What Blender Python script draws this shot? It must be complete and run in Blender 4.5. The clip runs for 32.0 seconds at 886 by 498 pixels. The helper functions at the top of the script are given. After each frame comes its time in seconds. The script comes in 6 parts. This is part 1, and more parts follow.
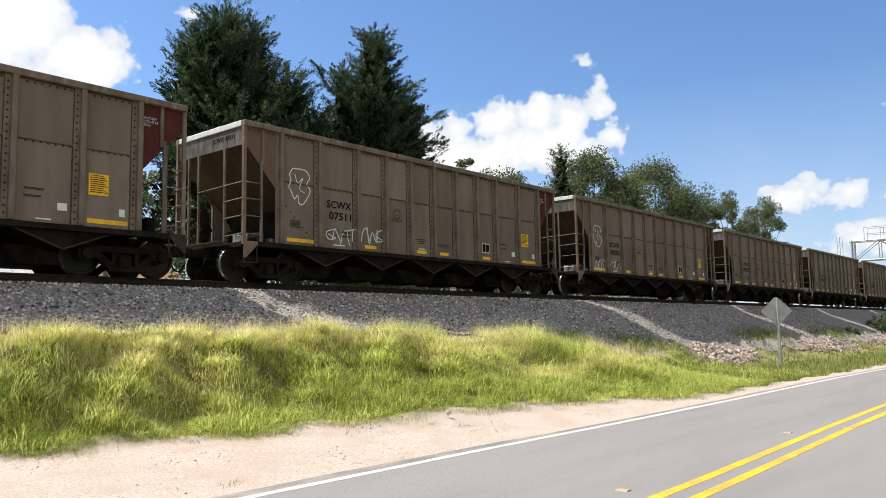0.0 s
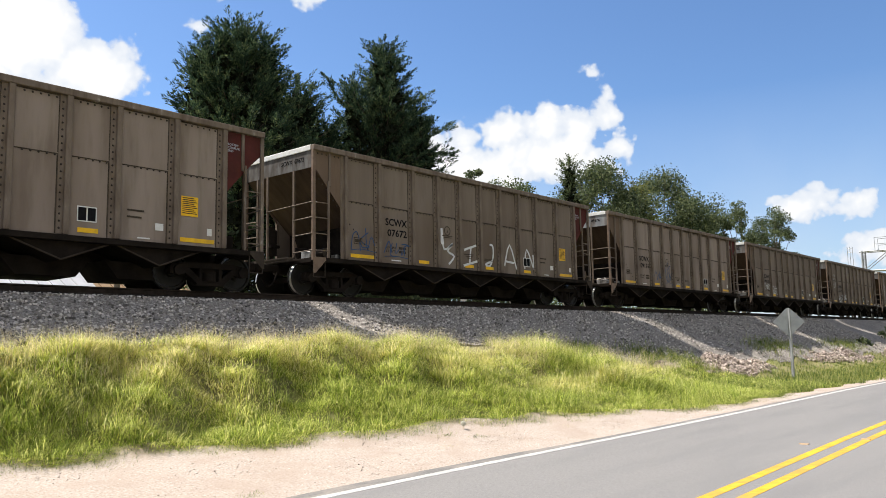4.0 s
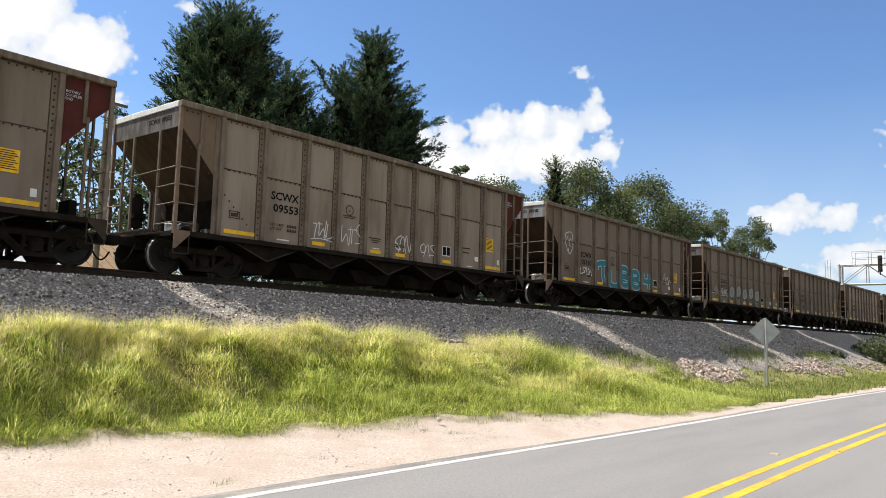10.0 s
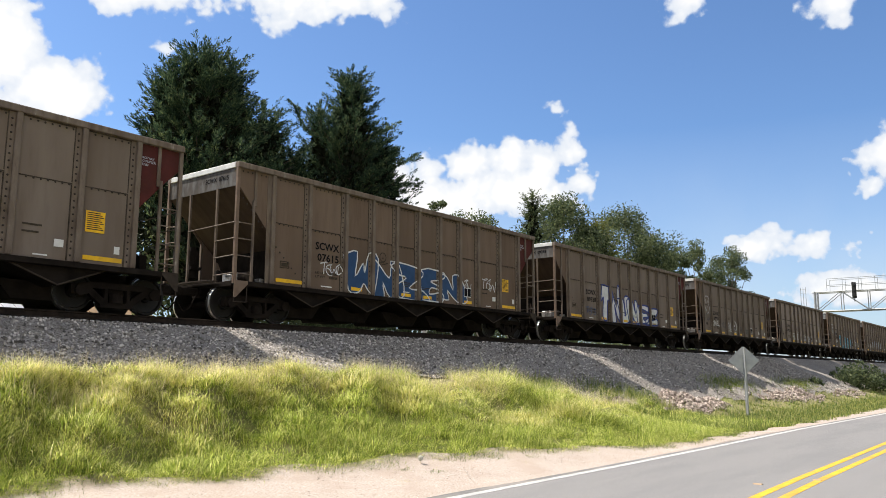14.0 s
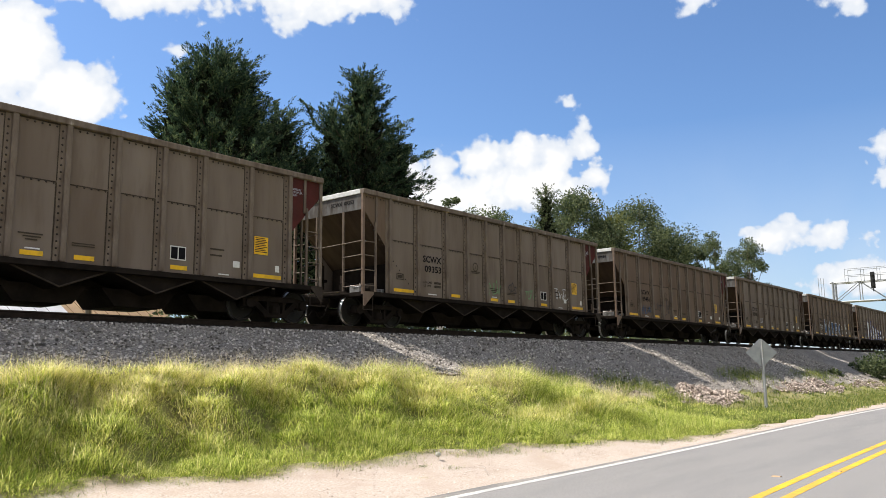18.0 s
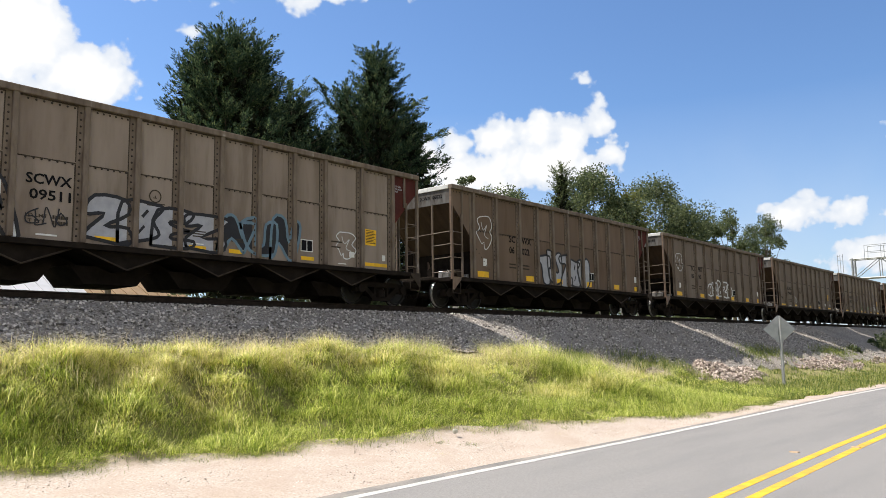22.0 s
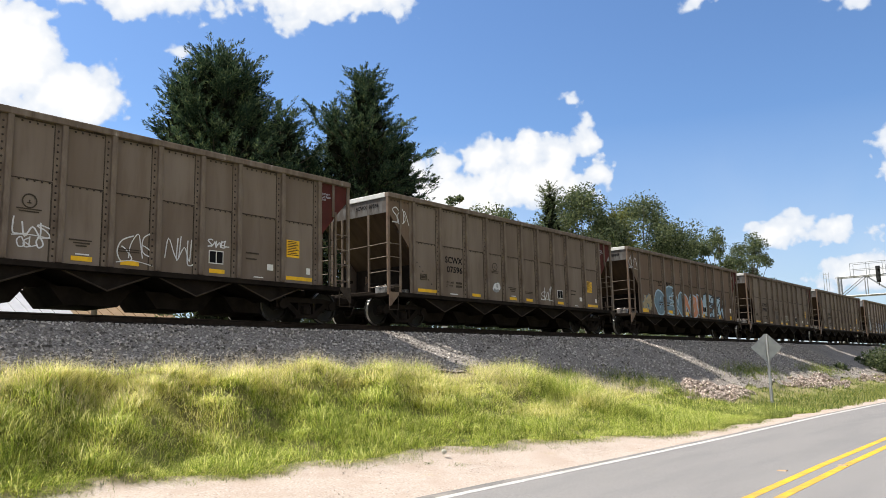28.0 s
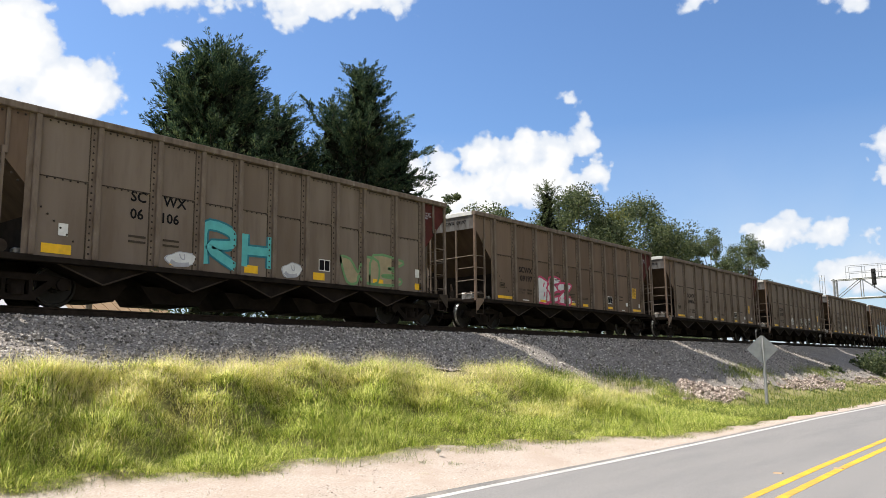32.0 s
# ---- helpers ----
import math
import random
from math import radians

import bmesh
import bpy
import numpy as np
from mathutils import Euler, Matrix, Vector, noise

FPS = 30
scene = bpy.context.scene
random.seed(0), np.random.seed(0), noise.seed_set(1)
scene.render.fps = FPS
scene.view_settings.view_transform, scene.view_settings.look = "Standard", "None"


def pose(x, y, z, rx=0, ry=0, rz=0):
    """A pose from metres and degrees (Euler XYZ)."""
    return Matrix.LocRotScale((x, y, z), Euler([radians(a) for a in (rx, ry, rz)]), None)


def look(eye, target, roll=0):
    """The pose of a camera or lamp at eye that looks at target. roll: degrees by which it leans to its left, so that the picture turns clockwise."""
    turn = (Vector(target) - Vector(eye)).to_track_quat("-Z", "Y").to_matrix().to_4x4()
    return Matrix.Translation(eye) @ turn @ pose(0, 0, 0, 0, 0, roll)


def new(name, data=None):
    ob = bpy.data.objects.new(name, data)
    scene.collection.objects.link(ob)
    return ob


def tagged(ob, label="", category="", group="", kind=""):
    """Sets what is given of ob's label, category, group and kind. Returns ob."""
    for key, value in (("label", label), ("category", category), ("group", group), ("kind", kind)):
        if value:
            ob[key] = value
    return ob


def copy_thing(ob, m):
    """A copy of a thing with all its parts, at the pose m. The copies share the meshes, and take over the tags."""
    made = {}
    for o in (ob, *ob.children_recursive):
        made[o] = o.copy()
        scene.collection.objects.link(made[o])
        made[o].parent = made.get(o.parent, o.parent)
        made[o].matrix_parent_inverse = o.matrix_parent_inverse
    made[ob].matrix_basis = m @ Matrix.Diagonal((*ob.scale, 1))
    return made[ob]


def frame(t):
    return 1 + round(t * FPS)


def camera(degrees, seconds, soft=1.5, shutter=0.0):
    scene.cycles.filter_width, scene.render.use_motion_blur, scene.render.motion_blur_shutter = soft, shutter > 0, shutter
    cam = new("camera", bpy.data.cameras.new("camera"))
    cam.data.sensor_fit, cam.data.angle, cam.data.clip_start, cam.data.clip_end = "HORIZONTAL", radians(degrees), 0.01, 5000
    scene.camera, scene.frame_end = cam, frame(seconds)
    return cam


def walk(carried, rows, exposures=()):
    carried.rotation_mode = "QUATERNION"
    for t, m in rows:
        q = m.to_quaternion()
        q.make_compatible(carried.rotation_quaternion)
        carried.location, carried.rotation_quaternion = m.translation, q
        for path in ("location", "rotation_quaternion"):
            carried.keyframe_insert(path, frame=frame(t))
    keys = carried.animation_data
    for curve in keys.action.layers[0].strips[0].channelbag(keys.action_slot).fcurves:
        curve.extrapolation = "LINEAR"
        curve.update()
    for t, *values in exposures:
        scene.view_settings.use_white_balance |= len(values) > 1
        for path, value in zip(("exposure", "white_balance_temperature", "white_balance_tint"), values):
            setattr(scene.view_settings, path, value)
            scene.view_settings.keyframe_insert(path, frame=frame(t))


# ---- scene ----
# x runs along the railway in the train's direction, y away from the road, z up; the road is at z = 0
ROWS = [
    (0, 0.125, -0.041, 1.564, -49.54, 5.94, 1.07),
    (0.5, 0.128, -0.043, 1.565, -48.33, 6.06, 0.63),
    (1, 0.115, -0.029, 1.565, -47.23, 6.39, 0.53),
    (1.5, 0.063, -0.002, 1.574, -46.48, 6.84, 0.56),
    (2, 0.038, 0.019, 1.572, -46.23, 7.27, 0.71),
    (2.5, 0.019, 0.021, 1.567, -46.49, 7.37, 0.76),
    (3, 0.015, 0.009, 1.571, -47.19, 7.07, 0.75),
    (3.5, 0.015, 0.010, 1.571, -48.09, 6.77, 0.90),
    (4, 0.014, 0.015, 1.571, -48.98, 6.72, 1.08),
    (4.5, 0.014, 0.012, 1.572, -49.80, 7.09, 1.32),
    (6.5, 0.008, 0.002, 1.601, -51.27, 8.31, 1.59),
    (7, 0.010, -0.000, 1.600, -51.52, 7.98, 1.49),
    (7.5, 0.017, -0.003, 1.595, -51.64, 7.58, 1.41),
    (8, 0.016, 0.004, 1.595, -51.68, 7.21, 1.14),
    (8.5, 0.014, 0.007, 1.590, -51.62, 6.84, 0.61),
    (9, 0.007, 0.015, 1.591, -51.43, 6.52, -0.05),
    (9.5, -0.006, 0.029, 1.591, -51.04, 6.32, -0.85),
    (10, -0.004, 0.028, 1.588, -50.55, 6.34, -1.41),
    (10.5, -0.014, 0.028, 1.589, -50.21, 6.59, -1.65),
    (11, -0.007, 0.026, 1.599, -50.16, 7.04, -1.53),
    (11.5, -0.002, 0.033, 1.604, -50.47, 7.63, -1.32),
    (12, -0.000, 0.028, 1.610, -51.00, 8.18, -1.17),
    (12.5, 0.008, 0.019, 1.608, -51.52, 8.63, -0.92),
    (13, 0.005, 0.023, 1.608, -51.83, 8.87, -0.62),
    (13.5, 0.010, 0.014, 1.610, -51.93, 8.92, -0.35),
    (14, 0.011, 0.020, 1.607, -51.92, 8.91, -0.10),
    (14.5, 0.011, 0.014, 1.603, -51.85, 8.87, 0.03),
    (16.5, -0.006, -0.001, 1.612, -51.04, 8.78, 0.10),
    (17, -0.012, -0.003, 1.616, -50.89, 8.75, 0.21),
    (17.5, -0.015, -0.006, 1.614, -50.79, 8.72, 0.43),
    (18, -0.017, -0.009, 1.610, -50.74, 8.67, 0.71),
    (18.5, -0.011, -0.007, 1.611, -50.63, 8.61, 1.02),
    (19, -0.000, -0.000, 1.600, -50.44, 8.52, 1.17),
    (19.5, -0.004, 0.006, 1.603, -50.21, 8.38, 1.28),
    (20, -0.015, -0.001, 1.598, -49.96, 8.21, 1.21),
    (20.5, -0.018, -0.002, 1.595, -49.79, 7.98, 1.06),
    (21, -0.013, 0.001, 1.590, -49.69, 7.64, 0.91),
    (21.5, -0.006, 0.005, 1.593, -49.63, 7.31, 0.85),
    (22, -0.005, 0.004, 1.590, -49.57, 7.16, 0.96),
    (22.5, -0.010, 0.000, 1.590, -49.50, 7.26, 1.17),
    (23, -0.015, -0.004, 1.594, -49.45, 7.53, 1.29),
    (23.5, -0.016, -0.008, 1.600, -49.42, 7.85, 1.31),
    (24, -0.015, -0.005, 1.601, -49.47, 8.03, 1.29),
    (24.5, -0.022, -0.006, 1.603, -49.57, 8.01, 1.29),
    (26.5, -0.019, -0.023, 1.606, -50.00, 8.48, 2.02),
    (27, -0.023, -0.025, 1.607, -50.20, 8.89, 1.87),
    (27.5, -0.033, -0.027, 1.601, -50.34, 8.93, 1.60),
    (28, -0.031, -0.027, 1.598, -50.36, 8.55, 1.23),
    (28.5, -0.026, -0.023, 1.594, -50.24, 7.85, 1.05),
    (29, -0.019, -0.020, 1.593, -50.08, 7.32, 1.10),
    (29.5, -0.013, -0.011, 1.594, -50.05, 7.16, 1.21),
    (30, -0.000, 0.002, 1.602, -50.08, 7.39, 1.32),
    (30.5, 0.018, 0.006, 1.598, -50.27, 7.74, 1.37),
    (31, 0.017, 0.012, 1.599, -50.49, 8.05, 1.08),
    (31.5, 0.027, 0.019, 1.600, -50.66, 8.26, 0.73),
    (32, 0.028, 0.022, 1.604, -50.70, 8.41, 0.64),
]
cam = camera(58.93, 32.0, soft=0.3)
walk(cam, [(t, pose(x, y, z, 90 + p, r, w)) for t, x, y, z, w, p, r in ROWS], [(0, 0.8), (32, 0.8)])

RAIL_Z = 2.92      # top of the rail
TRACK_Y = 17.95    # middle of the track
PITCH = 16.16      # from car to car
CAR_L = 14.55      # length of a car's body

# ---- sky, sun ----
SUN_TO = Vector((-0.38, 1.0, 1.49)).normalized()
sun = new("sun", bpy.data.lights.new("sun", "SUN"))
sun.data.energy, sun.data.angle, sun.data.color = 5.0, radians(0.53), (1.0, 0.95, 0.86)
sun.matrix_world = look(SUN_TO * 100, (0, 0, 0))

# clouds: azimuth from +y towards +x, elevation, half width, half height (degrees)
CLOUDS = [
    (48.6, 13.9, 1.7, 1.7), (50.9, 14.4, 1.5, 1.7), (53.7, 14.9, 1.9, 1.9), (56.8, 15.3, 1.8, 1.9), (59.4, 15.0, 1.9, 1.7), (61.5, 17.1, 0.75, 0.8), (61.3, 15.5, 1.2, 1.5),
    (62.3, 13.6, 1.5, 1.6), (57.0, 13.0, 6.2, 2.3), (52.0, 12.3, 5.5, 2.3), (59.4, 19.1, 1.0, 0.42), (60.4, 18.9, 0.5, 0.35),
    (19.5, 20.6, 5.0, 4.0), (24.6, 18.2, 4.4, 2.6), (12.0, 21.0, 7.0, 5.0), (22.0, 15.5, 5.5, 2.2),
    (27.5, 25.6, 9.0, 2.0), (42.0, 26.6, 8.0, 2.0), (38.5, 24.3, 2.2, 0.8), (31.4, 21.9, 1.1, 0.7),
    (82.9, 14.0, 2.7, 2.4), (81.4, 12.2, 1.5, 1.0), (73.6, 8.4, 2.5, 1.3), (75.2, 8.7, 1.3, 1.0), (77.4, 8.2, 1.3, 1.2), (79.9, 8.1, 1.1, 0.7),
    (80.0, 5.4, 4.0, 1.5), (70.7, 25.3, 2.2, 1.3), (79.8, 23.7, 2.6, 1.5),
]


def sky_world():
    w = bpy.data.worlds.new("sky")
    scene.world = w
    w.use_nodes = True
    nt = w.node_tree
    nt.nodes.clear()
    L = nt.links.new

    def math_node(op, a, b=None, c=None, clamp=False):
        n = nt.nodes.new("ShaderNodeMath")
        n.operation, n.use_clamp = op, clamp
        for i, v in enumerate((a, b, c)):
            if v is None:
                continue
            if isinstance(v, (int, float)):
                n.inputs[i].default_value = v
            else:
                L(v, n.inputs[i])
        return n.outputs[0]

    sky = nt.nodes.new("ShaderNodeTexSky")
    sky.sky_type, sky.sun_disc = "NISHITA", False
    sky.sun_elevation = math.asin(SUN_TO.z)
    sky.sun_rotation = math.atan2(SUN_TO.x, SUN_TO.y)
    sky.air_density, sky.dust_density, sky.ozone_density = 1.0, 0.6, 1.6
    co = nt.nodes.new("ShaderNodeTexCoord")
    sep = nt.nodes.new("ShaderNodeSeparateXYZ")
    L(co.outputs["Generated"], sep.inputs[0])
    az = math_node("MULTIPLY", math_node("ARCTAN2", sep.outputs[0], sep.outputs[1]), 57.2958)
    el = math_node("MULTIPLY", math_node("ARCSINE", sep.outputs[2]), 57.2958)
    best = None
    for a, e, wd, ht in CLOUDS:
        u = math_node("MULTIPLY_ADD", az, 1 / wd, -a / wd)
        v = math_node("MULTIPLY_ADD", el, 1 / ht, -e / ht)
        d = math_node("SQRT", math_node("ADD", math_node("MULTIPLY", u, u), math_node("MULTIPLY", v, v)))
        d = math_node("MULTIPLY_ADD", d, -min(wd, ht), min(wd, ht))
        best = d if best is None else math_node("SMOOTH_MAX", best, d, 0.3)
    # unseen clouds beside and behind the view, added to brighten the train's near side
    round_about = nt.nodes.new("ShaderNodeMapRange")
    for i, v in zip((1, 2, 3, 4), (52.0, 80.0, -3.0, 0.7)):
        round_about.inputs[i].default_value = v
    L(math_node("ABSOLUTE", math_node("SUBTRACT", az, 50.0)), round_about.inputs[0])
    best = math_node("MAXIMUM", best, round_about.outputs[0])

    def noise_node(scale, detail, rough):
        n = nt.nodes.new("ShaderNodeTexNoise")
        n.inputs["Scale"].default_value, n.inputs["Detail"].default_value = scale, detail
        n.inputs["Roughness"].default_value = rough
        L(co.outputs["Generated"], n.inputs["Vector"])
        return n.outputs[0]

    def noise_col(scale):
        n = nt.nodes.new("ShaderNodeTexNoise")
        n.inputs["Scale"].default_value, n.inputs["Detail"].default_value = scale, 4
        L(co.outputs["Generated"], n.inputs["Vector"])
        return n.outputs["Color"]

    billow, fine = noise_node(20, 9, 0.62), noise_node(6, 4, 0.5)
    cells = nt.nodes.new("ShaderNodeTexVoronoi")
    cells.feature = "SMOOTH_F1"
    cells.inputs["Scale"].default_value, cells.inputs["Detail"].default_value, cells.inputs["Roughness"].default_value = 34, 2.0, 0.6
    warp = nt.nodes.new("ShaderNodeVectorMath")
    warp.operation = "MULTIPLY_ADD"
    for i, v in ((0, noise_col(14)), (2, co.outputs["Generated"])):
        L(v, warp.inputs[i])
    warp.inputs[1].default_value = (0.03, 0.03, 0.03)
    L(warp.outputs[0], cells.inputs["Vector"])
    puff = math_node("MULTIPLY_ADD", cells.outputs["Distance"], -1.5, 0.72)
    dens = math_node("ADD", math_node("ADD", best, math_node("MULTIPLY_ADD", billow, 2.2, -0.6)), puff)
    mask = nt.nodes.new("ShaderNodeMapRange")
    mask.interpolation_type = "SMOOTHSTEP"
    for i, v in zip((1, 2, 3, 4), (0.0, 0.55, 0.0, 0.97)):
        mask.inputs[i].default_value = v
    L(dens, mask.inputs[0])
    # thin veil low over the horizon
    veil = nt.nodes.new("ShaderNodeMapRange")
    for i, v in zip((1, 2, 3, 4), (1.0, 17.0, 0.66, 0.0)):
        veil.inputs[i].default_value = v
    L(el, veil.inputs[0])
    haze = math_node("MULTIPLY", veil.outputs[0], math_node("MULTIPLY_ADD", fine, 1.4, 0.1), clamp=True)
    amount = math_node("MAXIMUM", mask.outputs[0], haze)
    shade = nt.nodes.new("ShaderNodeMix")
    shade.data_type = "RGBA"
    shade.inputs[6].default_value, shade.inputs[7].default_value = (0.66, 0.73, 0.84, 1), (1.0, 0.99, 0.97, 1)
    L(math_node("MULTIPLY_ADD", dens, 0.75, -0.1, clamp=True), shade.inputs[0])
    b1, b2 = nt.nodes.new("ShaderNodeBackground"), nt.nodes.new("ShaderNodeBackground")
    tint = nt.nodes.new("ShaderNodeMix")
    tint.data_type, tint.blend_type = "RGBA", "MULTIPLY"
    tint.inputs[0].default_value, tint.inputs[7].default_value = 1.0, (0.78, 0.97, 1.2, 1)
    L(sky.outputs[0], tint.inputs[6])
    L(tint.outputs[2], b1.inputs[0])
    b1.inputs[1].default_value = 0.078
    L(shade.outputs[2], b2.inputs[0])
    b2.inputs[1].default_value = 0.62
    mix, out = nt.nodes.new("ShaderNodeMixShader"), nt.nodes.new("ShaderNodeOutputWorld")
    L(amount, mix.inputs[0])
    L(b1.outputs[0], mix.inputs[1])
    L(b2.outputs[0], mix.inputs[2])
    L(mix.outputs[0], out.inputs[0])


sky_world()

# ---- materials ----


def material(name, ramp, scale=4.0, rough=0.8, metal=0.0, bump=0.0, bump_scale=40.0, world=True, stretch=(1, 1, 1), detail=6.0,
             stain=None, stain_scale=0.6, stain_amount=0.5, translucent=0.0, island=0.0, random_part=0.0, spec=0.3, low=0.3, high=0.7):
    """A material whose colour runs through ramp by noise, with a second, larger noise that mixes in a stain."""
    m = bpy.data.materials.new(name)
    m.use_nodes = True
    nt = m.node_tree
    L = nt.links.new
    bsdf = nt.nodes["Principled BSDF"]
    bsdf.inputs["Roughness"].default_value, bsdf.inputs["Metallic"].default_value = rough, metal
    bsdf.inputs["Specular IOR Level"].default_value = spec
    src = nt.nodes.new("ShaderNodeNewGeometry" if world else "ShaderNodeTexCoord")
    vec = src.outputs["Position" if world else "Object"]
    mp = nt.nodes.new("ShaderNodeMapping")
    mp.inputs["Scale"].default_value = stretch
    L(vec, mp.inputs[0])

    def noise_out(s, d, mapped=True):
        n = nt.nodes.new("ShaderNodeTexNoise")
        n.inputs["Scale"].default_value, n.inputs["Detail"].default_value = s, d
        n.inputs["Roughness"].default_value = 0.6
        L(mp.outputs[0] if mapped else vec, n.inputs["Vector"])
        return n.outputs[0]

    fac = noise_out(scale, detail)
    if island or random_part:
        if island:
            g = nt.nodes.new("ShaderNodeNewGeometry")
            rnd = g.outputs["Random Per Island"]
        else:
            g = nt.nodes.new("ShaderNodeObjectInfo")
            rnd = g.outputs["Random"]
        mm = nt.nodes.new("ShaderNodeMix")
        mm.inputs[0].default_value = island or random_part
        L(fac, mm.inputs[2])
        L(rnd, mm.inputs[3])
        fac = mm.outputs[0]
    cr = nt.nodes.new("ShaderNodeValToRGB")
    el = cr.color_ramp.elements
    for i, c in enumerate(ramp):
        pos = low + (high - low) * i / max(1, len(ramp) - 1)
        e = el[i] if i < 2 else el.new(pos)
        e.position, e.color = pos, (*c, 1)
    L(fac, cr.inputs[0])
    col = cr.outputs[0]
    if stain:
        mr = nt.nodes.new("ShaderNodeMapRange")
        mr.interpolation_type = "SMOOTHSTEP"
        for i, v in zip((1, 2, 3, 4), (0.42, 0.68, 0.0, stain_amount)):
            mr.inputs[i].default_value = v
        L(noise_out(stain_scale, 5), mr.inputs[0])
        mx = nt.nodes.new("ShaderNodeMix")
        mx.data_type = "RGBA"
        L(mr.outputs[0], mx.inputs[0])
        L(col, mx.inputs[6])
        mx.inputs[7].default_value = (*stain, 1)
        col = mx.outputs[2]
    L(col, bsdf.inputs["Base Color"])
    if bump:
        b = nt.nodes.new("ShaderNodeBump")
        b.inputs["Strength"].default_value, b.inputs["Distance"].default_value = bump, 0.02
        L(noise_out(bump_scale, 4, False), b.inputs["Height"])
        L(b.outputs[0], bsdf.inputs["Normal"])
    if translucent:
        tr, mix = nt.nodes.new("ShaderNodeBsdfTranslucent"), nt.nodes.new("ShaderNodeMixShader")
        L(col, tr.inputs[0])
        mix.inputs[0].default_value = translucent
        L(bsdf.outputs[0], mix.inputs[1])
        L(tr.outputs[0], mix.inputs[2])
        L(mix.outputs[0], nt.nodes["Material Output"].inputs[0])
    return m


M = {}
M["asphalt"] = material("asphalt", [(0.165, 0.156, 0.151), (0.24, 0.228, 0.221)], 70, 0.85, bump=0.25, bump_scale=160, stretch=(0.22, 1.3, 1), stain=(0.155, 0.15, 0.15), stain_scale=0.9, stain_amount=0.5)
M["seal"] = material("asphalt_edge", [(0.11, 0.105, 0.1), (0.2, 0.19, 0.18)], 30, 0.9, bump=0.3, bump_scale=120, stretch=(0.5, 1, 1), stain=(0.34, 0.29, 0.25), stain_scale=1.6, stain_amount=0.7)
M["gravel"] = material("pale_gravel", [(0.23, 0.178, 0.143), (0.4, 0.33, 0.277), (0.455, 0.38, 0.328), (0.58, 0.505, 0.45)], 38, 0.95, bump=0.9, bump_scale=48, stain=(0.36, 0.275, 0.215), stain_scale=1.3, stain_amount=0.55, detail=8)
M["pebble"] = material("loose_pebble", [(0.24, 0.195, 0.16), (0.42, 0.35, 0.3), (0.66, 0.59, 0.53)], 3, 0.9, island=0.9, low=0.1, high=0.9, spec=0.1)
M["soil"] = material("soil", [(0.1, 0.09, 0.05), (0.22, 0.2, 0.085), (0.17, 0.19, 0.06)], 1.2, 0.95, bump=0.5, bump_scale=18)
M["ballast"] = material("ballast", [(0.05, 0.044, 0.039), (0.24, 0.215, 0.192), (0.5, 0.455, 0.415)], 26, 0.95, bump=1.0, bump_scale=24, stain=(0.06, 0.05, 0.042), stain_scale=0.4, stain_amount=0.2, spec=0.05)
M["stone"] = material("ballast_stone", [(0.075, 0.067, 0.06), (0.32, 0.287, 0.256), (0.68, 0.625, 0.575)], 3, 0.9, island=0.85, low=0.1, high=0.95, spec=0.1)
M["rubble"] = material("rubble_stone", [(0.13, 0.1, 0.085), (0.33, 0.265, 0.225), (0.58, 0.49, 0.43)], 3, 0.9, island=0.85, low=0.1, high=0.9)
M["paint_white"] = material("road_paint_white", [(0.36, 0.35, 0.335), (0.52, 0.51, 0.49)], 14, 0.8, stain=(0.28, 0.27, 0.26), stain_scale=2, stain_amount=0.5)
M["paint_yellow"] = material("road_paint_yellow", [(0.5, 0.28, 0.015), (0.68, 0.4, 0.03)], 10, 0.8, stain=(0.3, 0.2, 0.07), stain_scale=1.5, stain_amount=0.6)
M["rail"] = material("rail_steel", [(0.02, 0.015, 0.012), (0.045, 0.032, 0.024)], 8, 0.8, 0.0, spec=0.1)
M["tie"] = material("tie_wood", [(0.015, 0.013, 0.011), (0.045, 0.037, 0.03)], 6, 0.95, stretch=(6, 1, 6), bump=0.3, random_part=0.4, spec=0.1)
M["car"] = material("car_paint", [(0.147, 0.113, 0.09), (0.18, 0.143, 0.117), (0.216, 0.176, 0.147)], 1.6, 0.75, world=False, stretch=(2.4, 1, 0.4), stain=(0.105, 0.074, 0.053), stain_scale=0.8, stain_amount=0.65, bump=0.05, bump_scale=6, random_part=0.25, spec=0.1)
M["car_grey"] = material("car_grey_paint", [(0.215, 0.168, 0.138), (0.262, 0.211, 0.178), (0.305, 0.252, 0.215)], 1.6, 0.75, world=False, stretch=(2.4, 1, 0.4), stain=(0.105, 0.074, 0.053), stain_scale=0.8, stain_amount=0.65, bump=0.05, bump_scale=6, random_part=0.25, spec=0.1)
M["car_brown"] = material("car_brown_paint", [(0.115, 0.078, 0.055), (0.15, 0.105, 0.077), (0.182, 0.13, 0.097)], 1.6, 0.75, world=False, stretch=(2.4, 1, 0.4), stain=(0.105, 0.074, 0.053), stain_scale=0.8, stain_amount=0.65, bump=0.05, bump_scale=6, random_part=0.25, spec=0.1)
M["rib"] = material("rib_paint", [(0.09, 0.067, 0.051), (0.145, 0.111, 0.087), (0.185, 0.147, 0.118), (0.5, 0.46, 0.42)], 3, 0.7, world=False, stretch=(2, 1, 0.5), stain=(0.085, 0.06, 0.044), stain_scale=1.0, stain_amount=0.55, spec=0.12, low=0.3, high=0.78)
M["red"] = material("red_paint", [(0.062, 0.016, 0.015), (0.092, 0.024, 0.021)], 2, 0.75, world=False, stain=(0.045, 0.025, 0.018), stain_amount=0.6, spec=0.1)
